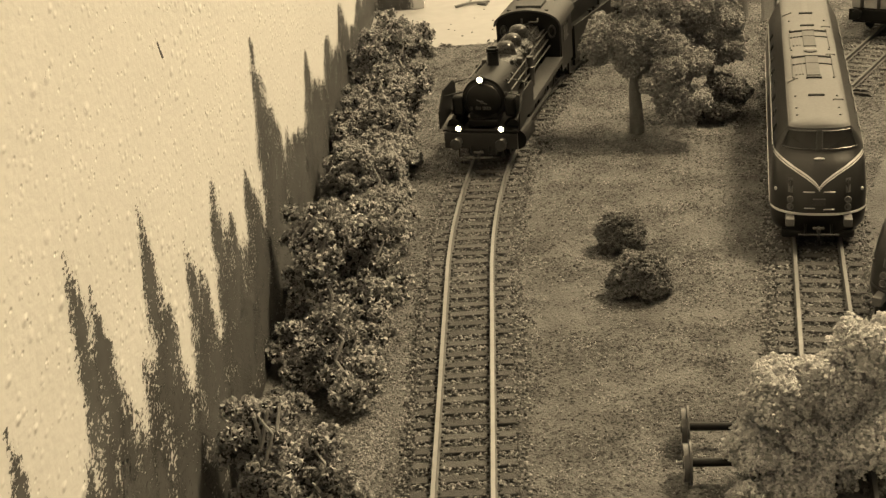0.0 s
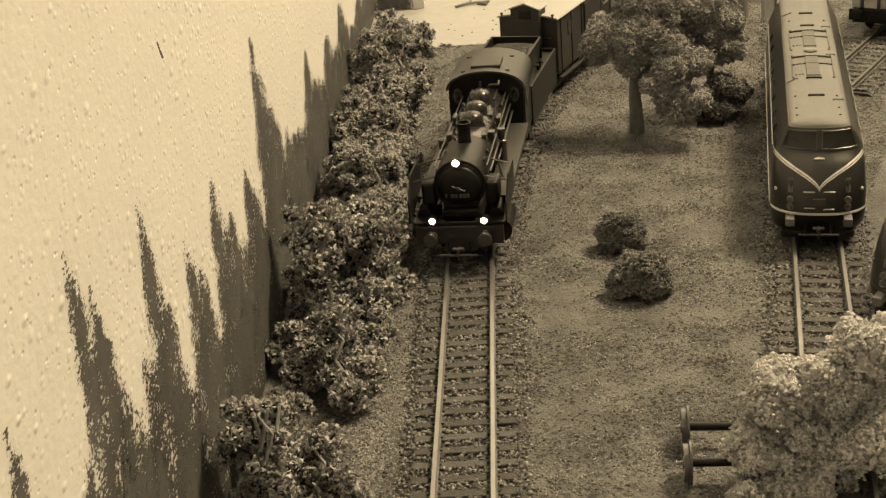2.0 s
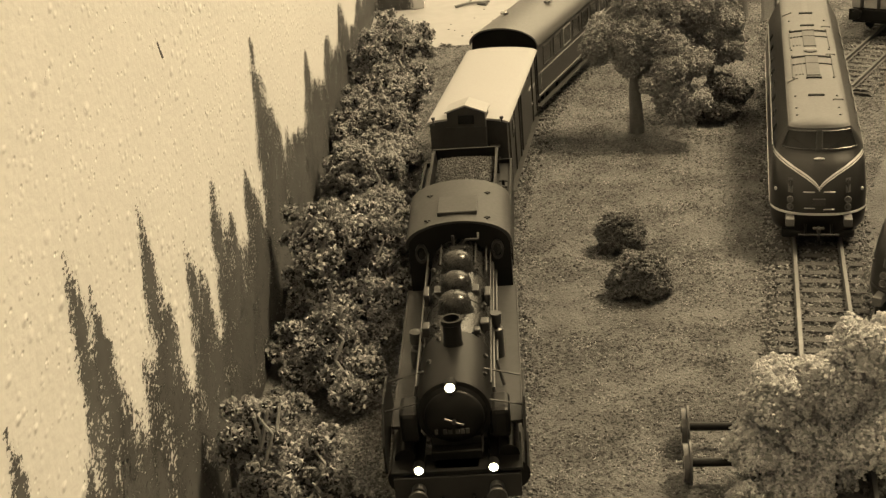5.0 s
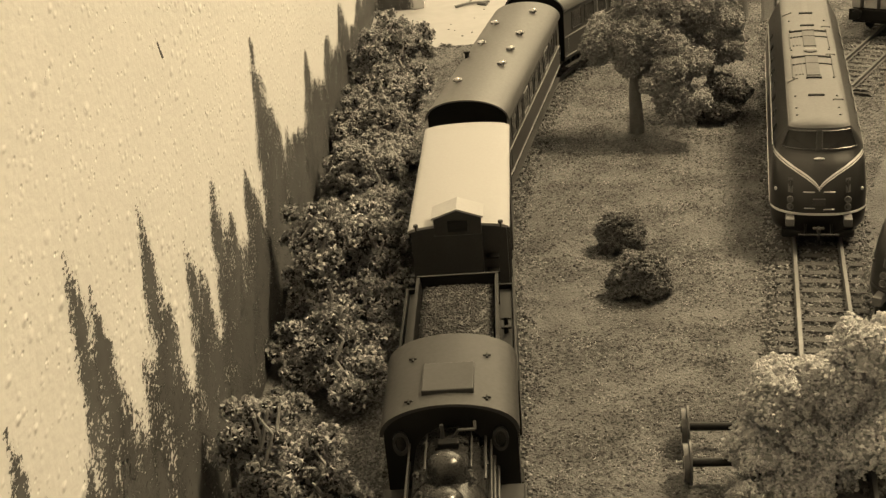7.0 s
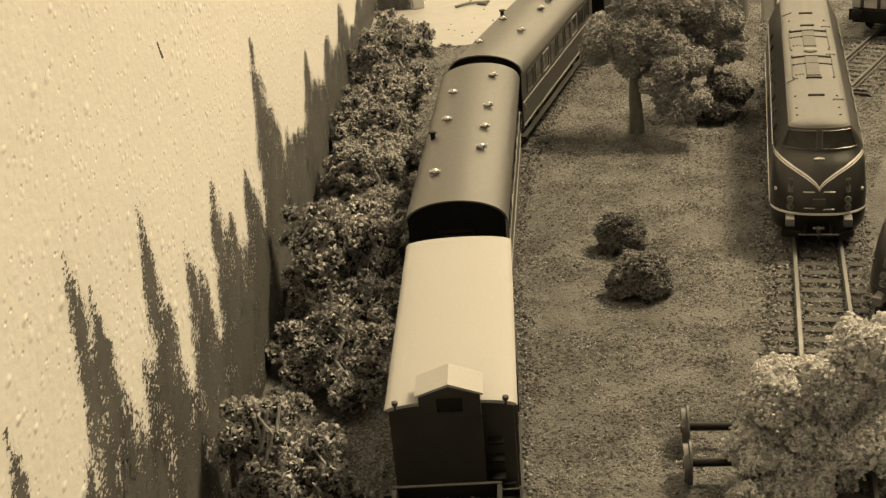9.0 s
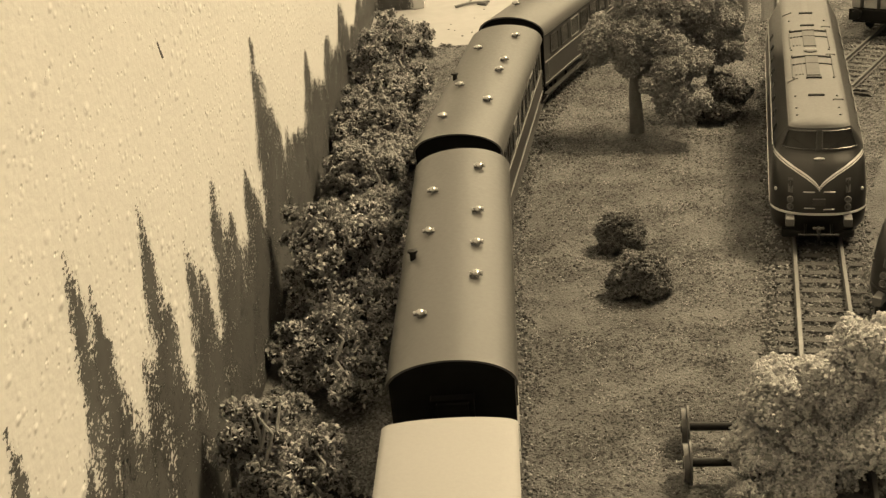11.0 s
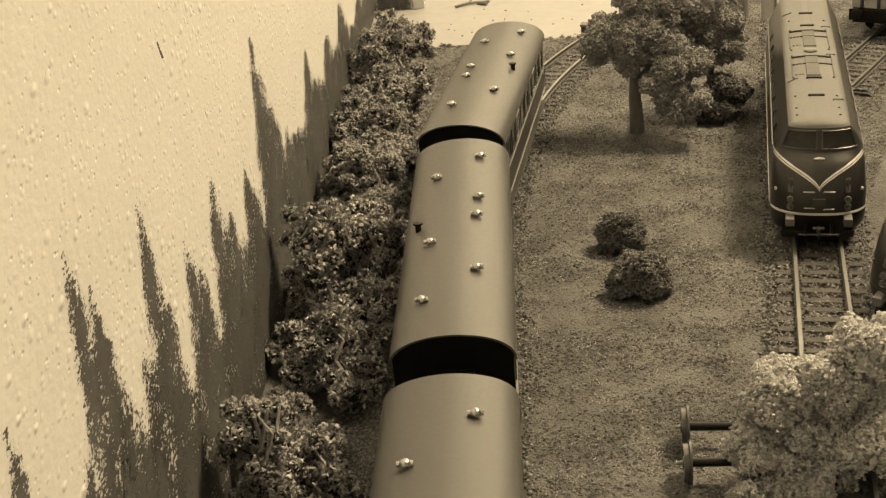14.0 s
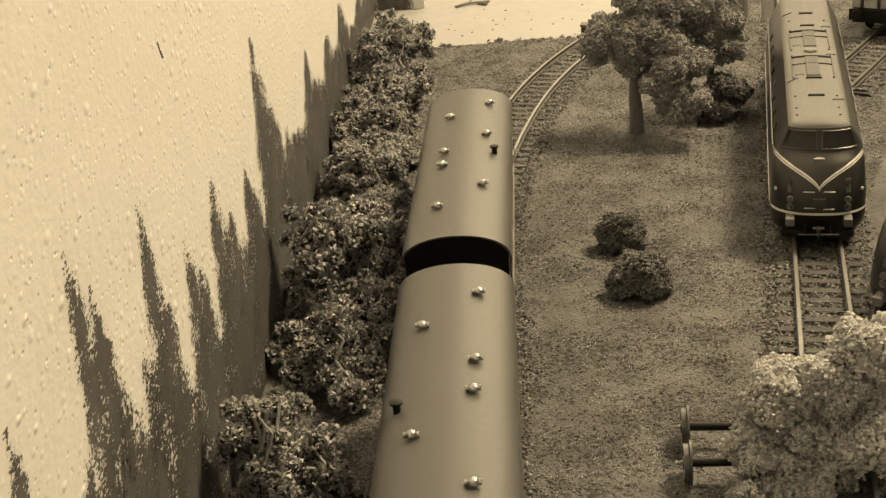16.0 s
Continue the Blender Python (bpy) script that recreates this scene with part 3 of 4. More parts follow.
def build_loco():
    e = thing("steam_locomotive", "black steam locomotive with lit headlamps and smoke deflectors", "locomotive")
    ax = 28.0
    part("boiler", lathe(bmesh.new(), [(9.2, -42), (9.2, -20), (9.35, -20), (9.35, -18.5), (9.2, -18.5), (9.2, 0), (9.35, 0), (9.35, 1.5), (9.2, 1.5), (9.2, 22)], (0, 0, ax), "y", 36), "black_gloss", e, smooth=30)
    part("smokebox", lathe(bmesh.new(), [(0.3, -71.8), (5, -71.4), (8.0, -70.2), (8.6, -69.6), (9.7, -69.4), (9.9, -68.6), (9.9, -42), (9.2, -41.5)], (0, 0, ax), "y", 36), "black", e, smooth=30)
    door = part("smokebox_door", lathe(bmesh.new(), [(0.3, -72.9), (4.5, -72.4), (7.4, -71.0), (7.9, -70.4), (7.9, -69.0)], (0, 0, ax - 0.3), "y", 30), "black", e, smooth=40)
    part("door_handle", rods(((-2.4, -73.4, ax + 1), (2.4, -73.4, ax - 1), 0.3), ((0, -73.8, ax), (0, -72.5, ax), 0.6)), "pipe", door)
    bm = bmesh.new()
    for x0, w in ((-5.2, 0.8), (-3.0, 1.0), (-1.7, 1.0), (0.2, 1.0), (1.5, 1.0), (2.8, 1.0)):
        box(bm, x0, x0 + w, -73.4, -72.9, ax - 3.6, ax - 2.2)
    part("number_plate", bm, "pipe", door, "plain pale number bars")
    part("chimney", lathe(bmesh.new(), [(3.6, -2.0), (2.9, -0.5), (2.5, 1.5), (2.5, 6.6), (2.9, 6.9), (2.9, 8.2), (2.2, 8.2), (1.9, 5.0), (0.2, 4.9)], (0, -49.0, ax + 9.2), "z", 24), "black", e, smooth=35)
    for k, (y, r, hh) in enumerate(((-26.0, 4.6, 5.0), (-12.5, 4.5, 4.8), (1.5, 4.7, 5.2))):
        prof = [(r + 0.8, -1.5), (r + 0.1, 0.2), (r, hh * 0.35), (r * 0.92, hh * 0.6), (r * 0.72, hh * 0.84), (r * 0.4, hh * 0.97), (0.1, hh)]
        part("dome", lathe(bmesh.new(), prof, (0, y, ax + 8.9), "z", 28), "black_gloss", e, "glossy black boiler dome", smooth=50)
    # small fittings along the boiler
    part("turret", boxes((-2.6, 2.6, 11.5, 14, 36.5, 38.6), bev=0.5), "black", e)
    part("whistle", rods(((-1.5, 16, 36.5), (-1.5, 16, 41), 0.5), ((0.5, 15.5, 37), (2.5, 15.5, 39.6), 0.4), ((2.5, 15.5, 39.6), (6.4, 15.5, 39.6), 0.4), ((6.4, 15.5, 39.6), (6.4, 17, 41), 0.4)), "pipe", e)
    for x in (-8.2, 8.0):
        part("sand_pipe", rods(((x * 0.6, -12, ax + 8.2), (x * 1.05, -11, ax + 3), 0.35), ((x * 0.6, -14, ax + 8.0), (x * 1.05, -16, ax + 3), 0.35), ((x * 1.05, -16, ax + 3), (x * 1.1, -20, 21), 0.35), n=6), "pipe", e)
        part("sand_valve", boxes((x * 0.68 - 1.2, x * 0.68 + 1.2, -14.4, -9.8, ax + 6.2, ax + 8.4), bev=0.3), "pipe", e)
    part("feed_pump", lathe(bmesh.new(), [(1.9, 0), (1.9, 9), (1.2, 9.5), (1.2, 10.5), (1.6, 11), (1.6, 14)], (11.4, -26, 20.5), "z", 14), "pipe", e, smooth=40)
    part("air_pump", lathe(bmesh.new(), [(2.1, 0), (2.1, 6), (1.5, 6.4), (1.5, 7.6), (2.0, 8), (2.0, 11.5), (0.4, 12)], (-11.6, -30, 20.5), "z", 14), "pipe", e, smooth=40)
    for x in (-9.9, 9.9):
        part("handrail", rods(((x, -64, ax + 5.5), (x, 20, ax + 5.5), 0.28), n=6), "pipe", e, "thin boiler handrail")
    for x, y0, dz in ((10.4, -60, 1.5), (11.2, -40, -1.5), (-10.4, -56, 1.0)):
        part("boiler_pipe", rods(((x, y0, ax + dz), (x, 19, ax + dz), 0.45), ((x, y0, ax + dz), (x * 1.15, y0 - 4, 21), 0.45), n=7), "pipe", e)
    part("reach_rod", rods(((8.6, 2, ax + 6.6), (8.6, 20, ax + 6.6), 0.35), ((5.4, 4, ax + 8.6), (5.4, 19, ax + 8.6), 0.3), ((-5.4, 4, ax + 8.6), (-5.4, 19, ax + 8.6), 0.3), n=6), "pipe", e)
    for q in ((7.0, 9.6, -34.5, -31, ax + 5, ax + 8), (5.4, 7.2, -40.5, -38, ax + 6.6, ax + 9), (-9.4, -7.2, -35, -31, ax + 4.5, ax + 7.5), (8.2, 10.0, -16, -10, ax + 3.5, ax + 7.5), (-10.0, -8.2, -14, -8, ax + 3.5, ax + 7.5)):
        part("clack_valve", boxes(q, bev=0.4), "pipe", e)
    rng = np.random.default_rng(4)
    for k in range(16):
        y, sx = -60 + 5.0 * k, (-1 if k % 2 else 1)
        a = rng.uniform(0.35, 1.0)
        p = (sx * 9.6 * math.sin(a), y, ax + 9.6 * math.cos(a))
        part("boiler_fitting", rods((p, (p[0] + sx * 0.8, y, p[2] + 0.8), 0.55 + 0.3 * (k % 3) / 3), ((p[0], y - 1.3, p[2] + 0.1), (p[0], y + 1.3, p[2] + 0.1), 0.35), n=7), "pipe", e)
    # running boards, deflectors and front end
    for d in (-1, 1):
        part("running_board", boxes((min(d * 9, d * 17.4), max(d * 9, d * 17.4), -62, 20, 19.6, 20.6), (d * 17.4 - 0.25, d * 17.4 + 0.25, -62, 20, 18.2, 20.9), bev=0.1), "cab_roof", e)
        bm = bmesh.new()
        out = [(-80, 17.6), (-52, 20.5), (-52, 30.5), (-56, 32.5), (-70, 32.5), (-79, 25)]
        lo = [bm.verts.new((d * (17.5 + (z - 17) * 0.03), y, z)) for y, z in out]
        hi = [bm.verts.new((d * (18.1 + (z - 17) * 0.03), y, z)) for y, z in out]
        for k in range(len(out)):
            bm.faces.new((lo[k], lo[(k + 1) % 6], hi[(k + 1) % 6], hi[k]))
        bm.faces.new(lo)
        bm.faces.new(hi)
        bmesh.ops.recalc_face_normals(bm, faces=bm.faces)
        defl = part("smoke_deflector", bm, "black", e, "tall black side plate")
        part("deflector_stay", rods(((d * 17.6, -57, 31.5), (d * 8.0, -57, ax + 6), 0.3), ((d * 17.8, -68, 29), (d * 9.2, -68, ax + 3), 0.3), n=6), "pipe", defl)
        part("front_footplate", boxes((min(d * 8.5, d * 17), max(d * 8.5, d * 17), -79, -62, 16.2, 17.0), bev=0.15), "black", e)
        part("cylinder", rod(bmesh.new(), (d * 14.2, -72, 10.5), (d * 14.2, -54, 10.5), 4.6, 20), "black", e, smooth=30)
        part("valve_chest", rod(bmesh.new(), (d * 13.6, -73, 17.4), (d * 13.6, -53, 17.4), 2.7, 16), "black", e, smooth=30)
        # Black bevelled block beside the smokebox.
        part("side_pump", boxes((min(d * 9.4, d * 14.4), max(d * 9.4, d * 14.4), -71, -61, 20.6, 29.5), bev=1.2), "black", e)
        part("steam_pipe", rods(((d * 8, -60, ax - 2), (d * 12.5, -60, 19), 2.0)), "black", e)
        part("connecting_rod", rods(((d * 13.2, -50, 9), (d * 13.2, 6, 8), 0.8)), "pipe", e)
        part("cab_step", boxes((d * 15 - 2, d * 15 + 2, 44, 50, 4, 4.6), (d * 15 - 0.4, d * 15 + 0.4, 44, 50, 4, 12)), "black", e)
    part("front_slope", extrude(bmesh.new(), [(-8.2, 15.8), (8.2, 15.8), (8.2, 17.0), (-8.2, 17.0)], -79, -71), "black", e)
    part("front_step", boxes((-6.6, 6.6, -74, -69, 17, 19.6), (-6.6, 6.6, -71, -66, 19.6, 22), bev=0.2), "black", e)
    part("frame", boxes((-6, 6, -78, 52, 5, 17), bev=0.3), "red", e)
    part("buffer_beam", boxes((-16.4, 16.4, -79.5, -77.6, 8.6, 15.6), bev=0.2), "red", e)
    buffers(e, -79.5, -1, 12.1, "pipe")
    coupler(e, -79, -1, 7.5)
    part("brake_hose", rods(((-4, -80, 10), (-4, -81.5, 6), 0.5), ((4, -80, 10), (4, -81.5, 6), 0.5), ((-9.6, -80.5, 12), (-9.6, -80.5, 5), 0.35), ((9.6, -80.5, 12), (9.6, -80.5, 5), 0.35)), "black", e)
    for x, y, z, r in ((-9.7, -79.5, 17.8, 1.25), (9.5, -79.5, 17.8, 1.25), (-0.3, -73.2, 38.0, 1.35)):
        lamp = part("headlamp", lathe(bmesh.new(), [(r * 0.8, 3.4), (r * 1.15, 2.8), (r * 1.15, 0.5), (r * 1.3, 0.0), (r * 1.05, 0.0)], (x, y, z), "y", 18), "black", e, "headlamp with a lit lens", smooth=40)
        part("lens", lathe(bmesh.new(), [(r, 0.1), (r * 0.8, -0.35), (r * 0.35, -0.6), (0.05, -0.65)], (x, y, z), "y", 16), "lamp", lamp, "glowing white lens", smooth=60)
        part("lamp_foot", boxes((x - 0.5, x + 0.5, y + 1, y + 2.6, z - r - 1.6, z - r * 0.8)), "black", lamp)
    # cab
    def cab_wall(y0, y1):
        return extrude(bmesh.new(), [(-15.6, 15), (15.6, 15), (16.2, 36.5)] + [(16.2 * math.cos(math.pi * k / 12), 36.5 + 7.2 * math.sin(math.pi * k / 12)) for k in range(1, 12)] + [(-16.2, 36.5)], y0, y1)
    part("cab_front", cab_wall(21.5, 22.7), "black", e)
    for d in (-1, 1):
        side = part("cab_side", boxes((d * 15.9 - 0.5, d * 15.9 + 0.5, 22.7, 50, 12, 36.6), bev=0.1), "black", e)
        part("cab_side_window", boxes((d * 16.5 - 0.15, d * 16.5 + 0.15, 28, 40, 26, 34)), "glass", side)
        bm = lathe(bmesh.new(), [(2.5, 0), (2.5, -0.9), (1.7, -0.9), (1.7, -0.2)], (0, 0, 0), "y", 16)
        bm.transform(Matrix.Translation((d * 12.2, 21.4, 33.2)) @ Matrix.Diagonal((0.8, 1, 1.35, 1)))
        fw = part("cab_front_window", bm, "pipe", e, "round-topped cab spectacle window")
        bm = lathe(bmesh.new(), [(1.7, 0), (1.7, -0.25), (0.1, -0.3)], (0, 0, 0), "y", 16)
        bm.transform(Matrix.Translation((d * 12.2, 21.3, 33.2)) @ Matrix.Diagonal((0.8, 1, 1.35, 1)))
        part("pane", bm, "glass", fw)
    part("cab_roof", extrude(bmesh.new(), arch(17.0, 36.2, 44.4, 0.8, 22), 19.5, 55.5), "cab_roof", e, "curved dull grey-black roof", smooth=40)
    hatch = part("roof_hatch", boxes((-6.4, 6.4, 25, 38.5, 43.7, 45.3), bev=0.3), "cab_roof", e)
    for x in (-9.5, 9.5):
        for y in (23.5, 44.5):
            z = 36.2 + 8.2 * (1 - (x / 17) ** 2) ** 0.45
            part("lifting_eye", rods(((x - 1, y, z + 0.2), (x + 1, y, z + 0.2), 0.3), ((x, y - 1, z + 0.2), (x, y + 1, z + 0.2), 0.3), n=6), "black", e)
    part("cab_floor", boxes((-15, 15, 22.7, 54, 13, 14.5)), "black", e)
    part("backhead", boxes((-8, 8, 22.7, 27, 14.5, 36), bev=1.0), "black", e)
    for y, r in ((-62, 5.2), (-36, 5.2), (-16, 9.8), (6, 9.8), (28, 9.8)):
        wheelset(e, y, r)
    return e


def build_tender():
    t = thing("tender", "black coal tender with a heap of fine coal", "tender")
    y0, y1 = -33, 28
    part("tank", boxes((-16.2, 16.2, y0, y1, 8.5, 25.4), bev=0.4), "black", t)
    for d in (-1, 1):
        part("tank_rim", boxes((d * 16.6 - 0.45, d * 16.6 + 0.45, y0, y1, 9.5, 27.2), bev=0.15), "black", t)
        part("coal_side", extrude(bmesh.new(), [(d * 10.2, 25.2), (d * 11.4, 36), (d * 12.4, 36), (d * 12.4, 35.2), (d * 11.2, 25.2)], y0, 17.0), "black", t)
    part("rear_rim", boxes((-16.6, 16.6, y1 - 0.8, y1, 9.5, 27.0), bev=0.15), "black", t)
    part("coal_back", boxes((-12.4, 12.4, 16.6, 17.6, 25.2, 36.2), bev=0.15), "black", t)
    part("water_hatch", boxes((-4, 4, 20, 26, 25.4, 27.6), bev=0.4), "black", t)
    part("tank_fitting", rods(((14, -2, 25), (14, -2, 27.5), 0.7), ((14, 3, 25), (14, 3, 28), 0.6), ((12.4, -2, 27), (15.6, -2, 27), 0.3), ((12.4, 3, 27.4), (15.6, 3, 27.4), 0.3), ((14.5, -14, 26.2), (15.5, -30, 26.2), 0.3)), "black", t)
    rng = np.random.default_rng(12)
    bm = bmesh.new()
    nx, ny = 12, 24
    g = [[bm.verts.new((-10.6 + 21.2 * i / nx, y0 + (16.4 - y0) * j / ny, 32.2 + 3.6 * math.sin(math.pi * i / nx) ** 0.6 * math.sin(math.pi * (0.12 + 0.83 * j / ny)) + rng.uniform(-0.3, 0.3))) for i in range(nx + 1)] for j in range(ny + 1)]
    for j in range(ny):
        for i in range(nx):
            bm.faces.new((g[j][i], g[j][i + 1], g[j + 1][i + 1], g[j + 1][i]))
    part("coal_bed", bm, "coal", t)
    spots = []
    for _ in range(3000):
        i, j = rng.random(), rng.random()
        spots.append((-10.6 + 21.2 * i, y0 + (16.4 - y0) * j, 32.3 + 3.6 * math.sin(math.pi * i) ** 0.6 * math.sin(math.pi * (0.12 + 0.83 * j)) + 0.15))
    tagged(stones("coal", spots, 0.42, "coal", t, rng), kind="stuff")
    part("underframe", boxes((-12, 12, y0, y1, 5.5, 8.5)), "black", t)
    buffers(t, y1, 1)
    coupler(t, y1, 1)
    bogie(t, -17, 5.2, 11)
    bogie(t, 13, 5.2, 11)
    return t


# ---- the standing diesel locomotive ----
def diesel_front(z):
    """How far the nose stands behind the buffers at height z."""
    return float(np.interp(z, [3.5, 6, 10, 13, 18, 24, 29, 31.5, 33, 37, 40, 41, 42, 42.7, 43.2], [10, 8, 6.2, 5.5, 6.2, 8.5, 12, 15, 17.2, 18.6, 19.6, 20.0, 20.6, 21.6, 24])) - 106


def diesel_half(z):
    return float(np.interp(z, [3.5, 6, 9, 13, 20, 31, 34, 36, 39, 41, 42, 42.7, 43.2], [15.2, 16.4, 16.9, 17.1, 16.9, 16.2, 15.3, 14.2, 12.2, 10.9, 9.8, 6.8, 1.5]))


def nose_depth(z):
    """How far the nose is rounded in plan."""
    return float(np.interp(z, [31, 36, 41], [12.0, 8.5, 3.5]))


def diesel_skin(x, z, out=0.0):
    """The point on the nose at x, z."""
    w = diesel_half(z) - 0.01
    return Vector((x, diesel_front(z) + nose_depth(z) * (1 - math.sqrt(max(0.0, 1 - (min(abs(x), w) / w) ** 2.6))) - out, z))


def diesel_loft(levels):
    bm = bmesh.new()
    rings = []
    for z in levels:
        w = diesel_half(z)
        xs = [w * math.sin(math.pi / 2 * k / 10) for k in range(-10, 11)]
        front = [diesel_skin(x, z) for x in xs]
        back = [Vector((p.x, 16 - p.y, p.z)) for p in reversed(front)]
        rings.append([bm.verts.new(p) for p in front + back])
    for a, b in zip(rings, rings[1:]):
        n = len(a)
        for k in range(n):
            bm.faces.new((a[k], a[(k + 1) % n], b[(k + 1) % n], b[k]))
    bm.faces.new(rings[0])
    bm.faces.new(rings[-1])
    bmesh.ops.recalc_face_normals(bm, faces=bm.faces)
    return bm


def ribbon(points, width, out):
    """A raised strip along points (x, z) of the nose."""
    bm = bmesh.new()
    prev = None
    for x, z in points:
        quad = [bm.verts.new(diesel_skin(x, z + s * width / 2, o)) for s, o in ((-1, -0.3), (-1, out), (1, out), (1, -0.3))]
        if prev:
            for k in range(4):
                bm.faces.new((prev[k], prev[(k + 1) % 4], quad[(k + 1) % 4], quad[k]))
        prev = quad
    bmesh.ops.recalc_face_normals(bm, faces=bm.faces)
    return bm


def build_diesel(label, at, turn, trim="trim"):
    d = thing("diesel_locomotive", label, "locomotive", at, turn)
    part("lower_body", diesel_loft([3.5, 4.5, 6, 7.5, 9, 11, 13]), "black", d, "black lower body skirt", smooth=50)
    part("body", diesel_loft([13, 16, 20, 24, 27, 29, 31, 32.3, 33.5, 36, 38.5, 40, 41]), "diesel", d, "dark glossy painted body", smooth=50)
    part("roof", diesel_loft([41.0, 41.3, 41.6, 42.0, 42.35, 42.7, 43.0, 43.2]), "diesel_roof", d, "silver grey roof", smooth=50)
    vee = [(x, 22.0 + 9.3 * (abs(x) / 16.0) ** 0.66) for x in np.linspace(-16.0, 16.0, 41)]
    for dz, w in ((0.42, 0.62), (-0.42, 0.34)):
        part("chevron", ribbon([(x, z + dz) for x, z in vee], w, 0.25), trim, d, "cream chevron trim on the nose", smooth=40)
    part("lower_trim", ribbon([(x, 13.4) for x in np.linspace(-16.9, 16.9, 41)], 0.75, 0.25), trim, d, "cream trim along the lower edge", smooth=40)
    for s in (-1, 1):
        part("side_trim", boxes((s * 16.2 - 0.2, s * 16.2 + 0.2, -77, 93, 31.0, 31.5)), "pipe", d)
        part("lower_side_trim", boxes((s * 17.1 - 0.25, s * 17.1 + 0.25, -88, 104, 13.1, 13.7)), trim, d)
        bm = bmesh.new()
        n = 8
        grid = [[bm.verts.new(diesel_skin(s * (1.0 + (12.0 - 0.55 * j) * i / n), 33.9 + 6.2 * j / 4, 0.18)) for i in range(n + 1)] for j in range(5)]
        for j in range(4):
            for i in range(n):
                bm.faces.new((grid[j][i], grid[j][i + 1], grid[j + 1][i + 1], grid[j + 1][i]))
        bmesh.ops.solidify(bm, geom=bm.faces[:], thickness=0.2)
        ws = part("windscreen", bm, "windscreen", d, "dark windscreen pane with a reflection's grey in its colour", smooth=50)
        bm = bmesh.new()
        loop = [(1.0 + 12.0 * k / 8, 33.9) for k in range(9)] + [(13.0 - 0.55 * k, 33.9 + 1.55 * k) for k in range(1, 5)] + [(10.8 - 9.8 * k / 8, 40.1) for k in range(1, 9)] + [(1.0, 40.1 - 1.55 * k) for k in range(1, 5)]
        pts = [diesel_skin(s * x, z, 0.3) for x, z in loop]
        for a, b in zip(pts, pts[1:]):
            rod(bm, a, b, 0.26, 6)
        part("windscreen_frame", bm, "pipe", ws)
        part("wiper", rods((diesel_skin(s * 3.0, 34, 0.7), diesel_skin(s * 9.5, 37.5, 0.7), 0.15), n=5), "black", ws)
        for z in (15.6, 18.2):
            p = diesel_skin(s * 10.0, z)
            part("front_lamp", lathe(bmesh.new(), [(1.25, 0.6), (1.25, -0.5), (0.95, -0.5), (0.8, -0.1), (0.05, -0.25)], p, "y", 14), "buffer", d, smooth=40)
        bm = bmesh.new()
        slot = [diesel_skin(s * x, z, 0.2) for x, z in ((9.1, 20.6), (10.9, 20.6), (10.9, 25.4), (9.1, 25.4))]
        bm.faces.new([bm.verts.new(p) for p in slot])
        bmesh.ops.solidify(bm, geom=bm.faces[:], thickness=0.4)
        plate = part("step_plate", bm, "buffer", d, "dull upright step plate on the nose")
        part("grab_rail", rods((diesel_skin(s * 10.0, 21.0, 0.6), diesel_skin(s * 10.0, 25.2, 0.6), 0.2), n=6), "pipe", plate)
        p = diesel_skin(s * 15.0, 20.5)
        part("side_marker", lathe(bmesh.new(), [(0.6, 0.6), (0.6, -0.4), (0.1, -0.6)], p, "y", 10), trim, d)
        for k in range(8):
            y = -66 + 17.5 * k
            bm = bmesh.new()
            for z0, z1, h0, o in ((32.4, 36.4, 3.4, 0.12),):
                quad = [bm.verts.new((s * (diesel_half(z) + o), yy, z)) for z, yy in ((z0, y - h0), (z0, y + h0), (z1, y + h0), (z1, y - h0))]
                bm.faces.new(quad)
            bmesh.ops.solidify(bm, geom=bm.faces[:], thickness=0.2)
            w = part("side_window", bm, "pipe" if k % 3 == 0 else "diesel", d)
            bm = bmesh.new()
            bm.faces.new([bm.verts.new((s * (diesel_half(z) + 0.26), yy, z)) for z, yy in ((33.0, y - 2.6), (33.0, y + 2.6), (35.8, y + 2.6), (35.8, y - 2.6))])
            bmesh.ops.solidify(bm, geom=bm.faces[:], thickness=0.2)
            part("pane", bm, "glass", w)
    emblem = lathe(bmesh.new(), [(1.0, 0.3), (1.0, -0.3), (0.6, -0.5)], (0, 0, 0), "y", 16)
    emblem.transform(Matrix.Translation(diesel_skin(0, 31.2)) @ Matrix.Diagonal((1.9, 1, 0.42, 1)))
    part("emblem", emblem, trim, d, "small plain oval badge")
    for z, x0, x1 in ((21.2, 1.5, 5.5), (21.2, -5.5, -1.5), (15.2, 1.5, 5.2), (15.6, -5.2, -1.5)):
        p = diesel_skin((x0 + x1) / 2, z)
        part("lettering", boxes((x0, x1, p.y - 0.3, p.y + 0.5, z - 0.14, z + 0.14)), trim, d, "pale plain lettering bar")
    p = diesel_skin(0, 17.8)
    part("number_plate", boxes((-2.2, 2.2, p.y - 0.25, p.y + 0.6, 16.6, 19.0)), "pipe", d, "dull plain number plate")
    for e in (-1, 1):
        for x in (-10.05, 10.05):
            part("buffer", boxes((x - 1.5, x + 1.5, min(e * 98, e * 103.5) + 8 + 8 * e, max(e * 98, e * 103.5) + 8 + 8 * e, 9.8, 12.8), bev=0.3), "buffer", d, "dull square buffer")
    coupler(d, -97, -1, 7.5)
    part("skirt", boxes((-13, 13, -97, -84, 2.5, 6), bev=1.0), "black", d)
    part("underframe", boxes((-13, 13, -90, 90, 3.5, 8)), "black", d)
    part("brake_hose", rods(((-4.5, -99, 9), (-4.5, -101, 4.5), 0.5), ((4.5, -99, 9), (4.5, -101, 4.5), 0.5)), "black", d)
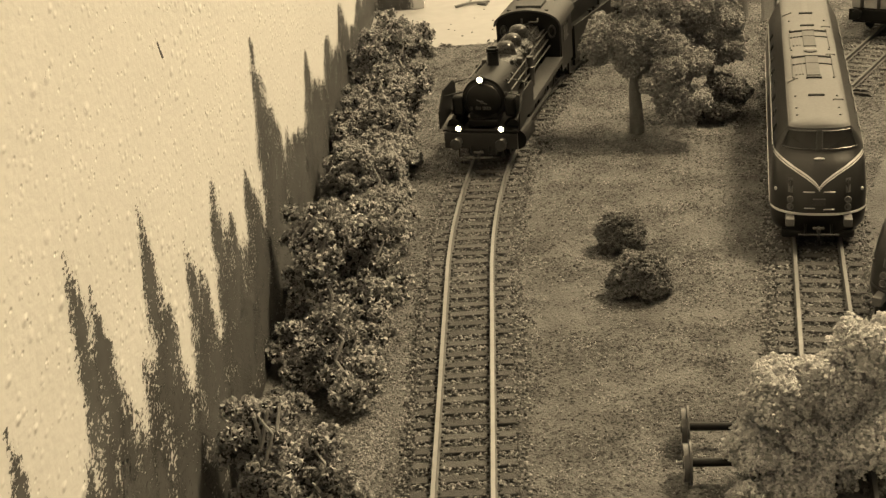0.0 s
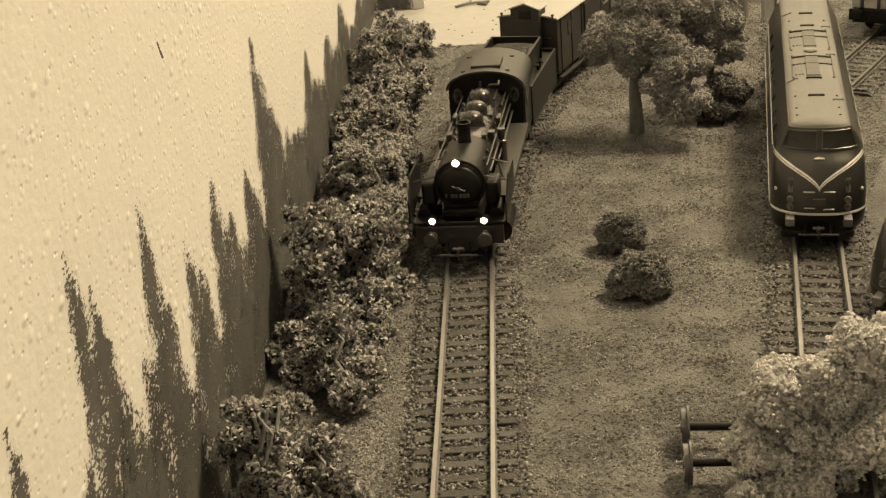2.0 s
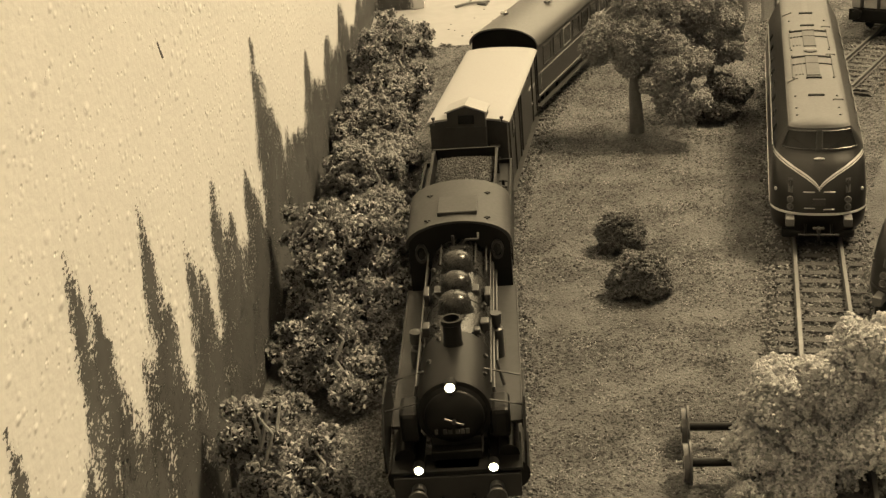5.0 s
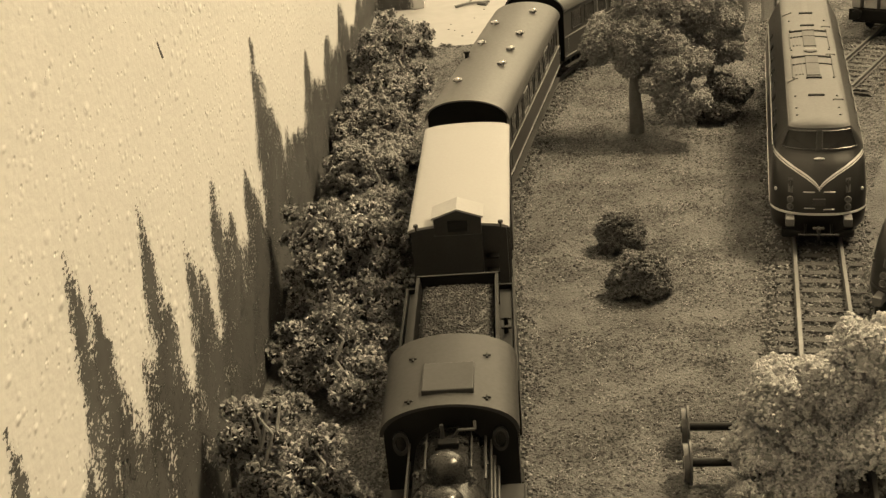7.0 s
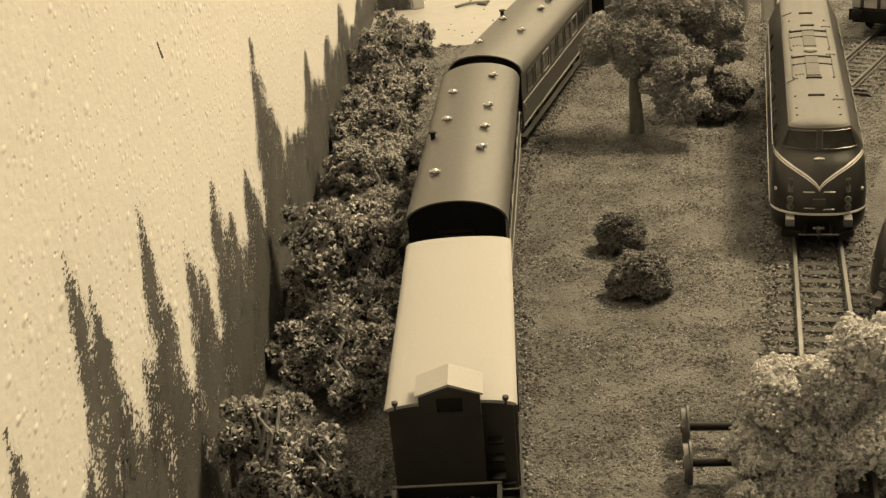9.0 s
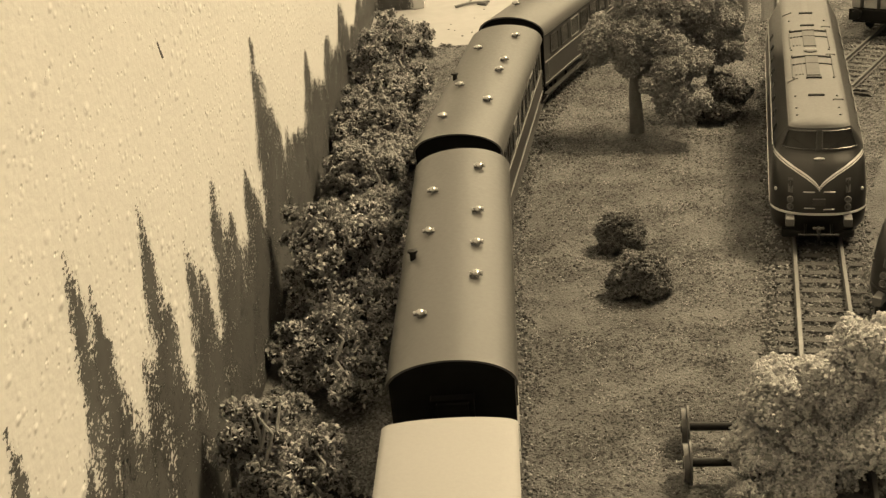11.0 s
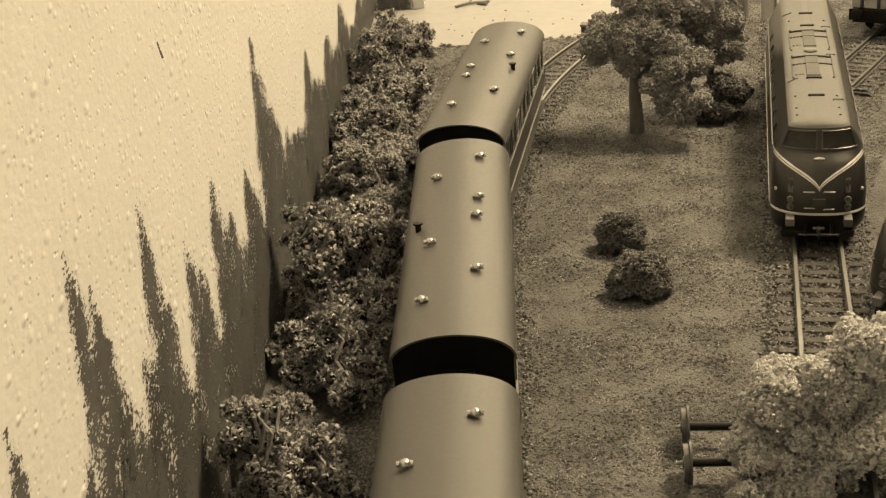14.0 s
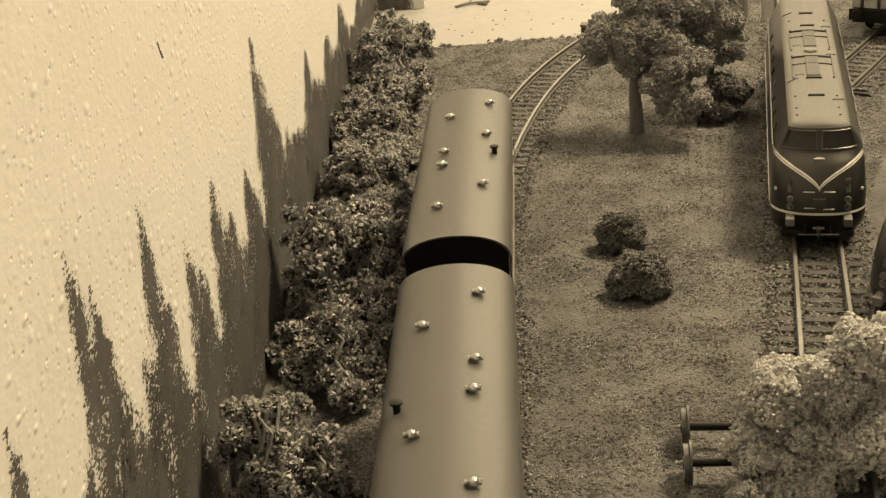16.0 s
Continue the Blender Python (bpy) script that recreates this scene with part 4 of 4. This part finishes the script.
    for y in (-70, -42, 42, 70):
        wheelset(d, y, 5.4, turning=False)
    # roof fittings
    def top(x):
        return float(np.interp(abs(x), [0, 1.5, 6.8, 9.8, 10.9], [43.2, 43.2, 42.7, 42.0, 41.0]))
    for y0, y1 in ((-30, -4), (11, 35)):
        bm = bmesh.new()
        for x in (-8.0, 8.0):
            rod(bm, (x, y0, top(x) + 0.15), (x, y1, top(x) + 0.15), 0.3, 6)
        hatch = part("roof_hatch", bm, "pipe", d)
        for y in (y1, (y0 + y1) / 2 + 3):
            bm = bmesh.new()
            for k in range(8):
                xa, xb = -8 + 2 * k, -6 + 2 * k
                rod(bm, (xa, y, top(xa) + 0.3), (xb, y, top(xb) + 0.3), 0.45 if y == y1 else 0.25, 6)
            part("hatch_bar", bm, "black", hatch)
        part("hatch_plate", boxes((-2.6, 2.6, y0, y1, 43.0, 43.6), bev=0.1), "rail_side", hatch)
        for x in (-6.6, -5.2, -4.0):
            part("grille_slat", boxes((x - 0.2, x + 0.2, y0 + 2, y1 - 2, top(x) - 0.2, top(x) + 0.45)), "diesel_roof", hatch)
    for y in (-55, -33, 44, 65):
        part("roof_strip", boxes((-3, 3, y - 0.7, y + 0.7, 42.9, 43.8), bev=0.15), "black", d)
    part("horn_plate", lathe(bmesh.new(), [(2.8, -0.4), (2.8, 0.5), (2.0, 0.8), (0.1, 0.9)], (0, 4.5, 43.1), "z", 18), "pipe", d)
    for y, x in ((-60, 8.0), (-35, -8.0), (-1, 8.0), (42, 8.0), (65, -8.0)):
        s = 1 if x > 0 else -1
        part("roof_handle", rods(((x - 2, y, top(x - 2) + 0.5), (x + 1.6, y + 2, top(x + 1.6) + 0.5), 0.2), ((x - 2, y, top(x - 2) + 0.5), (x - 2, y, top(x - 2) - 0.4), 0.2), ((x + 1.6, y + 2, top(x + 1.6) + 0.5), (x + 1.6, y + 2, top(x + 1.6) - 0.4), 0.2), n=5), "pipe", d)
    for y in (-76, -68, -54, -31, -1, 8, 38, 54):
        for x in (-7.6, 7.6):
            part("roof_bolt", lathe(bmesh.new(), [(0.5, -0.3), (0.45, 0.35), (0.1, 0.5)], (x, y, top(x)), "z", 8), "pipe", d)
    return d


loco = build_loco()
tender = build_tender()
van = build_van()
coach_a = build_coach("dark passenger coach with grey roof, coupled behind the luggage van", -73.5, 83.0,
                      [(7.0, 63.2), (6.8, 23.6), (6.6, -1.8), (6.5, -24.2), (-8.6, 43.8), (-8.6, 10.0), (-8.6, -46.3)], (-12.9, -4.8))
coach_b = build_coach("dark passenger coach with grey roof in mid-train", -76.3, 77.0,
                      [(7.3, 57.3), (6.8, 18.9), (6.4, 3.8), (6.7, -36.0), (-7.7, 38.8), (-7.8, -15.3), (-8.6, -54.3)], (-12.2, -1.0))
coach_c = build_coach("last passenger coach of the train, dark with grey roof", -71.8, 77.0,
                      [(8.8, 58.1), (8.3, 21.4), (7.9, -28.8), (-6.2, 41.9), (-6.8, 3.8), (-6.8, -9.5), (-6.6, -47.4)], (11.3, 4.3))


def standing(x, y, h):
    """Place and turn of a standing diesel whose buffers are at x, y."""
    return (x + 106 * math.sin(h), y + 106 * math.cos(h), 0), -math.degrees(h)


build_diesel("dark diesel locomotive with silver roof and cream chevron on the siding", *standing(126.4, 436.0, HD))


# ---- plants ----
def blob_spots(blobs, size, dense, rng, rough=0.22):
    """Crumb places over the skin of lumpy balls (x, y, z, r)."""
    out = []
    for bx, by, bz, br in blobs:
        n = int(dense * 12.57 * br * br / (size * size))
        k = 0
        while k < n:
            v = rng.normal(size=3)
            v /= np.linalg.norm(v)
            if v[2] < -0.75:
                continue
            k += 1
            p = Vector((bx, by, bz)) + Vector(v) * br
            lump = noise.noise(p / (br * 0.42)) * rough * 1.5 + noise.noise(p / (br * 0.16)) * rough * 0.7
            if lump < -rough * 0.75:
                continue
            q = Vector((bx, by, bz)) + Vector(v) * br * (1 + lump) * (1 + rng.normal() * 0.035)
            if q.z > -4.5:
                out.append((q.x, q.y, q.z))
    return np.array(out)


def foliage(name, label, category, blobs, size, dense, mat, seed, trunk=None, limbs=(), flat=0.55, rough=0.22, group="", core="", open_form=False, foam=False):
    rng = np.random.default_rng(seed)
    t = thing(name, label, category, group=group)
    lumps = []
    for bx, by, bz, br in blobs:
        if br < 5:
            lumps.append((bx, by, bz, br))
            continue
        lumps.append((bx, by, bz, br * (0.6 if open_form else 0.72)))
        for _ in range(13 if open_form else 11):
            v = rng.normal(size=3)
            v /= np.linalg.norm(v)
            v[2] = abs(v[2]) if rng.random() < 0.45 else v[2]
            r = br * (rng.uniform(0.2, 0.38) if open_form else rng.uniform(0.26, 0.46))
            d = br - r * 0.75 if not open_form else br * rng.uniform(0.7, 1.02)
            lumps.append((bx + v[0] * d, by + v[1] * d, bz + v[2] * d, r))
    blobs = lumps
    bm = bmesh.new()
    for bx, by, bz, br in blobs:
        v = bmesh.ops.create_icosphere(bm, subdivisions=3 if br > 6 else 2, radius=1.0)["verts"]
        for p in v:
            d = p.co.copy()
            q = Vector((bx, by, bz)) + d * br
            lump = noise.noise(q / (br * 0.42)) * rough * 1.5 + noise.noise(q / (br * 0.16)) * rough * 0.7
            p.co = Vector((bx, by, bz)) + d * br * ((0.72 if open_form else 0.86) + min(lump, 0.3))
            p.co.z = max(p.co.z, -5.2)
    # The default core has the shade of the leaf gaps in its colour.
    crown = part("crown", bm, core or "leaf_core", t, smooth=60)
    spots = blob_spots(blobs, size, dense, rng, rough)
    tagged(stones("leaves", spots, size * 1.15, mat, crown, rng, 0.9) if foam else flakes("leaves", spots, size, mat, crown, rng), kind="stuff")
    if trunk:
        bm = bmesh.new()
        (x, y, z0), (x2, y2, z1), r = trunk
        steps = 7
        for k in range(steps):
            f, g = k / steps, (k + 1) / steps
            w = lambda q: Vector((x + (x2 - x) * q + 0.5 * r * noise.noise(Vector((q * 3, seed, 0))), y + (y2 - y) * q, z0 + (z1 - z0) * q))
            rod(bm, w(f), w(g), r * (1.25 - 0.55 * f), 10, r * (1.25 - 0.55 * g))
        part("trunk", bm, "bark", t, smooth=50)
    for pts, r in limbs:
        bm = bmesh.new()
        for k, (a, b) in enumerate(zip(pts, pts[1:])):
            rod(bm, a, b, r * (1 - 0.2 * k), 7, r * (1 - 0.2 * (k + 1)))
        part("limb", bm, "twig" if open_form else "bark", t, smooth=50)
    return t


def hedge_limbs(cx, cy, n, top, rng):
    out = []
    for _ in range(n):
        x, y = cx + rng.uniform(-6, 6), cy + rng.uniform(-6, 6)
        out.append(([(cx + rng.uniform(-3, 3), cy, -5), (x, y, top * 0.35), (x + rng.uniform(-4, 6), y + rng.uniform(-6, 2), top * 0.7), (x + rng.uniform(-6, 9), y + rng.uniform(-8, 2), top)], 1.1))
    return out


HEDGE = [  # (blobs, leaf size, colour)
    ([(-41, 700, 15, 13), (-51, 690, 14, 11), (-29, 712, 13, 10), (-45, 672, 4, 11), (-33, 690, 2, 9), (-34, 645, 8, 11), (-29, 662, 3, 9), (-44, 716, 21, 11), (-58, 690, 10, 9)], 1.05, "leaf"),
    ([(-36, 585, 12, 13), (-42, 600, 5, 11), (-31, 570, 3, 10), (-32, 545, 6, 10), (-57, 625, 8, 9), (-56, 590, 6, 9)], 1.0, "leaf_mid"),
    ([(-41, 512, 12, 13), (-46, 527, 14, 10), (-34, 505, 2, 10), (-31, 488, 5, 9), (-30, 518, 4, 8)], 1.0, "leaf_mid"),
    ([(-51, 416, 30, 10), (-50, 404, 18, 10), (-45, 424, 26, 9), (-47, 398, 6, 8)], 1.0, "leaf"),
    ([(-35, 445, 14, 12), (-39, 462, 10, 12), (-29, 458, 3, 9), (-30, 430, 4, 9), (-31, 412, 4, 8), (-28, 474, 3, 8)], 1.0, "leaf"),
    ([(-43, 371, 12, 8), (-37, 366, 4, 9), (-46, 380, 2, 8), (-34, 352, 2, 7), (-31, 388, 3, 8), (-30, 370, 1, 7)], 0.9, "leaf"),
    ([(-52, 293, 28, 8.5), (-56, 300, 20, 9), (-50, 286, 16, 9), (-52, 330, 10, 7)], 0.85, "leaf"),
    ([(-42, 306, 10, 9), (-36, 300, 3, 8), (-47, 312, 5, 8), (-29, 300, -1, 4)], 0.85, "leaf"),
]
rng_h = np.random.default_rng(77)
for k, (blobs, size, mat) in enumerate(HEDGE):
    cx, cy, cz, cr = blobs[0]
    if k == 5:
        blobs = blobs + [(-57, cy + 14, 2, 8), (-54, cy - 4, -1, 7)]
    else:
        blobs = blobs + [(x - 7, y + 9, z * 0.45, r * 0.85) for x, y, z, r in blobs if x > -50] + [(-57, cy + 14, 2, 8), (-56, cy - 10, 0, 7)]
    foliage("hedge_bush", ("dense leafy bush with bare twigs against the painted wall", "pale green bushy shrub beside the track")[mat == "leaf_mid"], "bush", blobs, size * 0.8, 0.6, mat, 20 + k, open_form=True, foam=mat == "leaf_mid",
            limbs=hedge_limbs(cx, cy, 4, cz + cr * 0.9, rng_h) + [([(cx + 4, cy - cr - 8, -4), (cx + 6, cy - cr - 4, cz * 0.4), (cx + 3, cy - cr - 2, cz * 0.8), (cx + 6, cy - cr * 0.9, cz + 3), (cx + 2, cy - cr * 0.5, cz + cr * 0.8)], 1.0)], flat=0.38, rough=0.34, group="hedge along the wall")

foliage("meadow_bush", "small dark round bush on the meadow", "bush", [(58.5, 460, 3, 8.0), (55, 462, 0, 7), (62, 457, 1, 6.5)], 0.55, 0.6, "leaf_dark", 41, foam=True, group="pair of meadow bushes", flat=0.8)
foliage("meadow_bush", "small dark rounded bush with dense foam leaves", "bush", [(61.5, 423, 3, 9.2), (56.5, 424, 0, 7), (66.5, 422, 0, 7.5)], 0.55, 0.6, "leaf_mid_dark", 42, foam=True, group="pair of meadow bushes", flat=0.8)

foliage("tree", "broad leafy tree with a pale trunk on the meadow", "tree",
        [(81, 585, 40, 14), (66, 590, 44, 11), (97, 580, 31, 13), (96, 572, 15, 12), (74, 584, 34, 9), (92, 592, 53, 13), (108, 596, 49, 12), (60, 596, 36, 8), (82, 592, 58, 12), (88, 575, 24, 10)], 0.58, 0.45, "leaf_mid", 51, core="leaf_mid_core", foam=True,
        trunk=((78.5, 594, -5), (77, 586, 34), 2.9), limbs=[([(77, 588, 22), (86, 584, 30), (95, 580, 34)], 1.6), ([(77, 588, 26), (70, 588, 36), (66, 590, 42)], 1.5)], flat=0.7, rough=0.32)
foliage("tree", "leafy tree standing behind the broad tree", "tree",
        [(119, 610, 28, 12), (121, 615, 41, 11), (112, 612, 36, 10), (116, 618, 52, 11)], 0.58, 0.45, "leaf_mid", 52, core="leaf_mid_core", foam=True,
        trunk=((116, 612, -5), (116, 612, 20), 2.4), flat=0.7, rough=0.32)
foliage("shrub", "dark low shrub at the foot of the trees", "shrub",
        [(120, 604, 9, 9.0), (111, 604, 3, 8), (125, 610, 4, 9), (117, 600, 2, 7)], 0.72, 0.6, "leaf_mid_dark", 54, core="leaf_core", foam=True, rough=0.32)
foliage("tree", "pale leafy tree beside the siding", "tree",
        [(85.5, 304, 22, 10), (97, 300, 7, 12), (108, 302, 36, 10), (109, 300, 10, 12), (79, 302, 7, 8.5), (96, 304, 25, 9), (88, 296, 0, 9), (104, 306, 24, 10), (75, 290, -2, 6)], 0.56, 0.45, "leaf_pale", 53, core="leaf_pale_core", foam=True,
        trunk=((97, 312, -5), (98, 310, 20), 2.6), limbs=[([(97, 309, 8), (90, 300, 18), (86, 297, 24)], 1.0)], flat=0.7, rough=0.3)
foliage("tree", "far leafy tree with a dark slender trunk beside the siding", "tree",
        [(162, 782, 56, 15), (172, 790, 50, 12), (152, 786, 52, 12)], 0.9, 0.25, "leaf_mid", 55, core="leaf_mid_core", foam=True,
        trunk=((162, 780, -6), (161, 782, 44), 2.6), flat=0.7, rough=0.32)
tuft_rng = np.random.default_rng(5)
for k in range(9):
    x, y = (-20 + 9 * k + tuft_rng.uniform(-3, 3), 768 + tuft_rng.uniform(-3, 2))
    foliage("grass_tuft", "low ragged grass tuft at the edge of the landscape", "grass tuft", [(x, y, -6.6, tuft_rng.uniform(1.8, 3.4)), (x + 4, y - 3, -6.8, 2.6)], 0.6, 0.6, "turf", 60 + k, flat=0.8, group="tufts along the far edge")


# ---- painted trees on the wall ----
def painted_sheet(name, rows, mat, parent, label, x, flip=False):
    """A skin of paint on the wall; rows of (left, right, z, u at left, u at right, v) from the top down."""
    bm = bmesh.new()
    uv = bm.loops.layers.uv.new("paint")
    n = 6
    grid = []
    for a, b, z, ua, ub, v in rows:
        line = []
        for k in range(n + 1):
            q = a + (b - a) * k / n
            line.append((bm.verts.new((x, q, z) if not flip else (q, x, z)), (ua + (ub - ua) * k / n, v)))
        grid.append(line)
    for p, q in zip(grid, grid[1:]):
        for k in range(n):
            quad = (p[k], p[k + 1], q[k + 1], q[k])
            f = bm.faces.new([w[0] for w in quad])
            for loop, w in zip(f.loops, quad):
                loop[uv].uv = w[1]
    ob = part(name, bm, mat, parent)
    return tagged(ob, label)


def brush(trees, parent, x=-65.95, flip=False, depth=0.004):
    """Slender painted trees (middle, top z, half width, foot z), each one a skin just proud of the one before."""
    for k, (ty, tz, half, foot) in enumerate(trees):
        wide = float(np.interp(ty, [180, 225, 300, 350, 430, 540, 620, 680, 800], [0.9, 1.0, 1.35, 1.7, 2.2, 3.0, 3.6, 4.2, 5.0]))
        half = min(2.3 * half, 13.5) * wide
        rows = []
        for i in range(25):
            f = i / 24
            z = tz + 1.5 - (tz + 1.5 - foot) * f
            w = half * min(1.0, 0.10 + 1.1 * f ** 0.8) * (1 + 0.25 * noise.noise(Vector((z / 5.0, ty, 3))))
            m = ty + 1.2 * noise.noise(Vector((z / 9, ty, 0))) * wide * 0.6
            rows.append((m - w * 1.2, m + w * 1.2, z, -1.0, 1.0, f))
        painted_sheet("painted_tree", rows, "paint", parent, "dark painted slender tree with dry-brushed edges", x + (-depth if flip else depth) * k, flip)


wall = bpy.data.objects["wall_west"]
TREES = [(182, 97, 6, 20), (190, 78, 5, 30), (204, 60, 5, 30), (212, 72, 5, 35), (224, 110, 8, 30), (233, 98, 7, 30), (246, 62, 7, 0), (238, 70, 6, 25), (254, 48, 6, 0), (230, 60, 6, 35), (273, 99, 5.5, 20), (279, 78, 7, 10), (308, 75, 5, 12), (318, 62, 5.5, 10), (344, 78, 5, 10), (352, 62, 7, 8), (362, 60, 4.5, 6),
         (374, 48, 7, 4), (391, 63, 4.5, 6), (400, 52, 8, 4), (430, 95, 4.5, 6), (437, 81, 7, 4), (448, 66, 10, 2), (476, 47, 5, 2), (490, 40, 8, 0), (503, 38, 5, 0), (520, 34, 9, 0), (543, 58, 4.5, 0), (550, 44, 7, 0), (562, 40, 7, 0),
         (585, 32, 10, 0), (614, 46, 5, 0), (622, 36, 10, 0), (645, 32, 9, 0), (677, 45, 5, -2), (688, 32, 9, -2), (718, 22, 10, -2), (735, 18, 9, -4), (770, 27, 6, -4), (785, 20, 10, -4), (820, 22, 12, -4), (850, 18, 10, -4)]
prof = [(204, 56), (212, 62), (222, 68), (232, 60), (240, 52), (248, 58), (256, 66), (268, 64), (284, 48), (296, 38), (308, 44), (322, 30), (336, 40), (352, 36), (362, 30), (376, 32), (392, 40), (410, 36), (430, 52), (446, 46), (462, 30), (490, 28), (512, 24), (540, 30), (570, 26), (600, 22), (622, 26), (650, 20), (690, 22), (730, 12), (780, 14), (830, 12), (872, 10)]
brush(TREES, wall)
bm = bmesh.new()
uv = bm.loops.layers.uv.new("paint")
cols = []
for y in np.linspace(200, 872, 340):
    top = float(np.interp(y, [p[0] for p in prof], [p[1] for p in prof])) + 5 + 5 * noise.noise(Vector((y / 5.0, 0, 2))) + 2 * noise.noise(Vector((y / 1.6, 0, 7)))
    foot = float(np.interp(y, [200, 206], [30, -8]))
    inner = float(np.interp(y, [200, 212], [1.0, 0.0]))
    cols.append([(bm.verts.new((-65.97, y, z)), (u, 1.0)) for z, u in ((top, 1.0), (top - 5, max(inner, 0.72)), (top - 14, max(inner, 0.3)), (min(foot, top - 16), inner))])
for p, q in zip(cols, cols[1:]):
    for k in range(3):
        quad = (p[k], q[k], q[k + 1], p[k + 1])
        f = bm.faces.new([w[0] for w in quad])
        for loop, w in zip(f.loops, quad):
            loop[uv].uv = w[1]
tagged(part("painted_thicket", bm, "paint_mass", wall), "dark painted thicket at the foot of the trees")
part("scratch", rods(((-66.0, 314.8, 126.4), (-66.0, 316.0, 124.0), 0.3), ((-66.0, 316.0, 124.0), (-66.0, 317.4, 121.8), 0.4), n=6), "bark", wall, "short dark scratch in the plaster")
pier = bpy.data.objects["wall_corner"]
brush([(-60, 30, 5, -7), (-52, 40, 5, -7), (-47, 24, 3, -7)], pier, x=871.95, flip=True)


# ---- loose things ----
def loose_wheelset(at, turn, group):
    t = thing("loose_wheelset", "loose spare wheelset lying on the grass", "wheelset", at, turn, group)
    r = 6.2
    for d in (-1, 1):
        bm = lathe(bmesh.new(), [(r, 0.0), (r, 0.6 * d), (r - 0.9, 0.8 * d), (r - 0.9, 2.2 * d), (r * 0.72, 2.2 * d), (r * 0.68, 1.5 * d), (r * 0.3, 1.5 * d), (r * 0.26, 2.4 * d)], (8.0 * d, 0, r), "x", 32)
        part("wheel", bm, "wheel_steel", t, "bright turned steel wheel", smooth=35)
    part("axle", rods(((-8.5, 0, r), (8.5, 0, r), 1.25), n=16), "black", t, smooth=40)
    part("axle_end", rods(((-12.2, 0, r), (-9.5, 0, r), 0.6), ((9.5, 0, r), (12.2, 0, r), 0.6), n=12), "chrome", t, "shiny axle journal")
    return t


loose_wheelset((72.3, 324.0, -4.8), -5, "two loose wheelsets")
loose_wheelset((70.4, 306.0, -4.8), -4, "two loose wheelsets")

blk = thing("wooden_block", "dark wooden block lying at the end of the meadow", "block", (76, 775, -7.4), -14)
part("block", boxes((-11, 9, -3, 3, 0, 6.0), bev=0.8), "sleeper", blk)
part("cap", boxes((-11.5, 9.5, -3.4, 3.4, 6.0, 7.4), bev=0.4), "bark", blk)

twig = thing("twig", "small dark broken twig on the white shelf", "twig", (1, 872, -7.4), 20)
part("stem", rods(((-14, 0, 1), (-4, 2, 1.4), 0.9), ((-4, 2, 1.4), (10, -1, 1.2), 0.8), n=7), "bark", twig)
part("side_stem", rods(((-4, 2, 1.4), (3, 9, 3.5), 0.6), ((2, 0, 1.2), (6, -6, 1.0), 1.4), n=7), "bark", twig)
rng_c = np.random.default_rng(8)
crumbs = [(rng_c.uniform(-25, 75), rng_c.uniform(776, 880), -7.4) for _ in range(26)]
shelf = bpy.data.objects["white_shelf"]
tagged(stones("crumbs", crumbs, 0.8, "bark", shelf, rng_c), kind="stuff")

# second diesel, turned away on the yard track, and a wagon farther off
build_diesel("dark diesel locomotive with pale trim, standing on the yard track", *standing(136.6, 367.0, 0.62), trim="pipe")


def build_wagon():
    w = thing("goods_wagon", "pale goods wagon with dark underframe on the far yard track", "railway wagon", (241, 742, 0), -31.5)
    part("body", boxes((-15, 15, -38, 45, 14, 34), bev=0.4), "wagon", w, "pale boarded body")
    part("end_beam", boxes((-15.6, 15.6, -40, -38, 7.5, 13.6), bev=0.3), "black", w)
    part("underframe", boxes((-14, 14, -38, 45, 6, 14), bev=0.3), "black", w)
    for x in (-9, 0, 9):
        part("end_stanchion", boxes((x - 0.8, x + 0.8, -39, -38, 14, 34)), "pipe", w)
    buffers(w, -40, -1)
    for y in (-24, 28):
        wheelset(w, y, 5.4, turning=False)


build_wagon()


def motions():
    sets = ((loco, 319, 412), (tender, 441, 474), (van, 527.8, 588.8), (coach_a, 648.8, 749.8), (coach_b, 831.5, 926.5), (coach_c, 1002, 1095))
    for ob, a, b in sets:
        walk(ob, rolling(a, b))
    for w, y, r in WHEELS:
        step = min(0.1, 1.2 * r / 55.07)
        n = math.ceil(16.0 / step)
        walk(w, [(16.0 * k / n, pose(0, y * MM, r * MM, math.degrees((rolled(16.0 * k / n) - rolled(0)) / r))) for k in range(n + 1)])


motions()
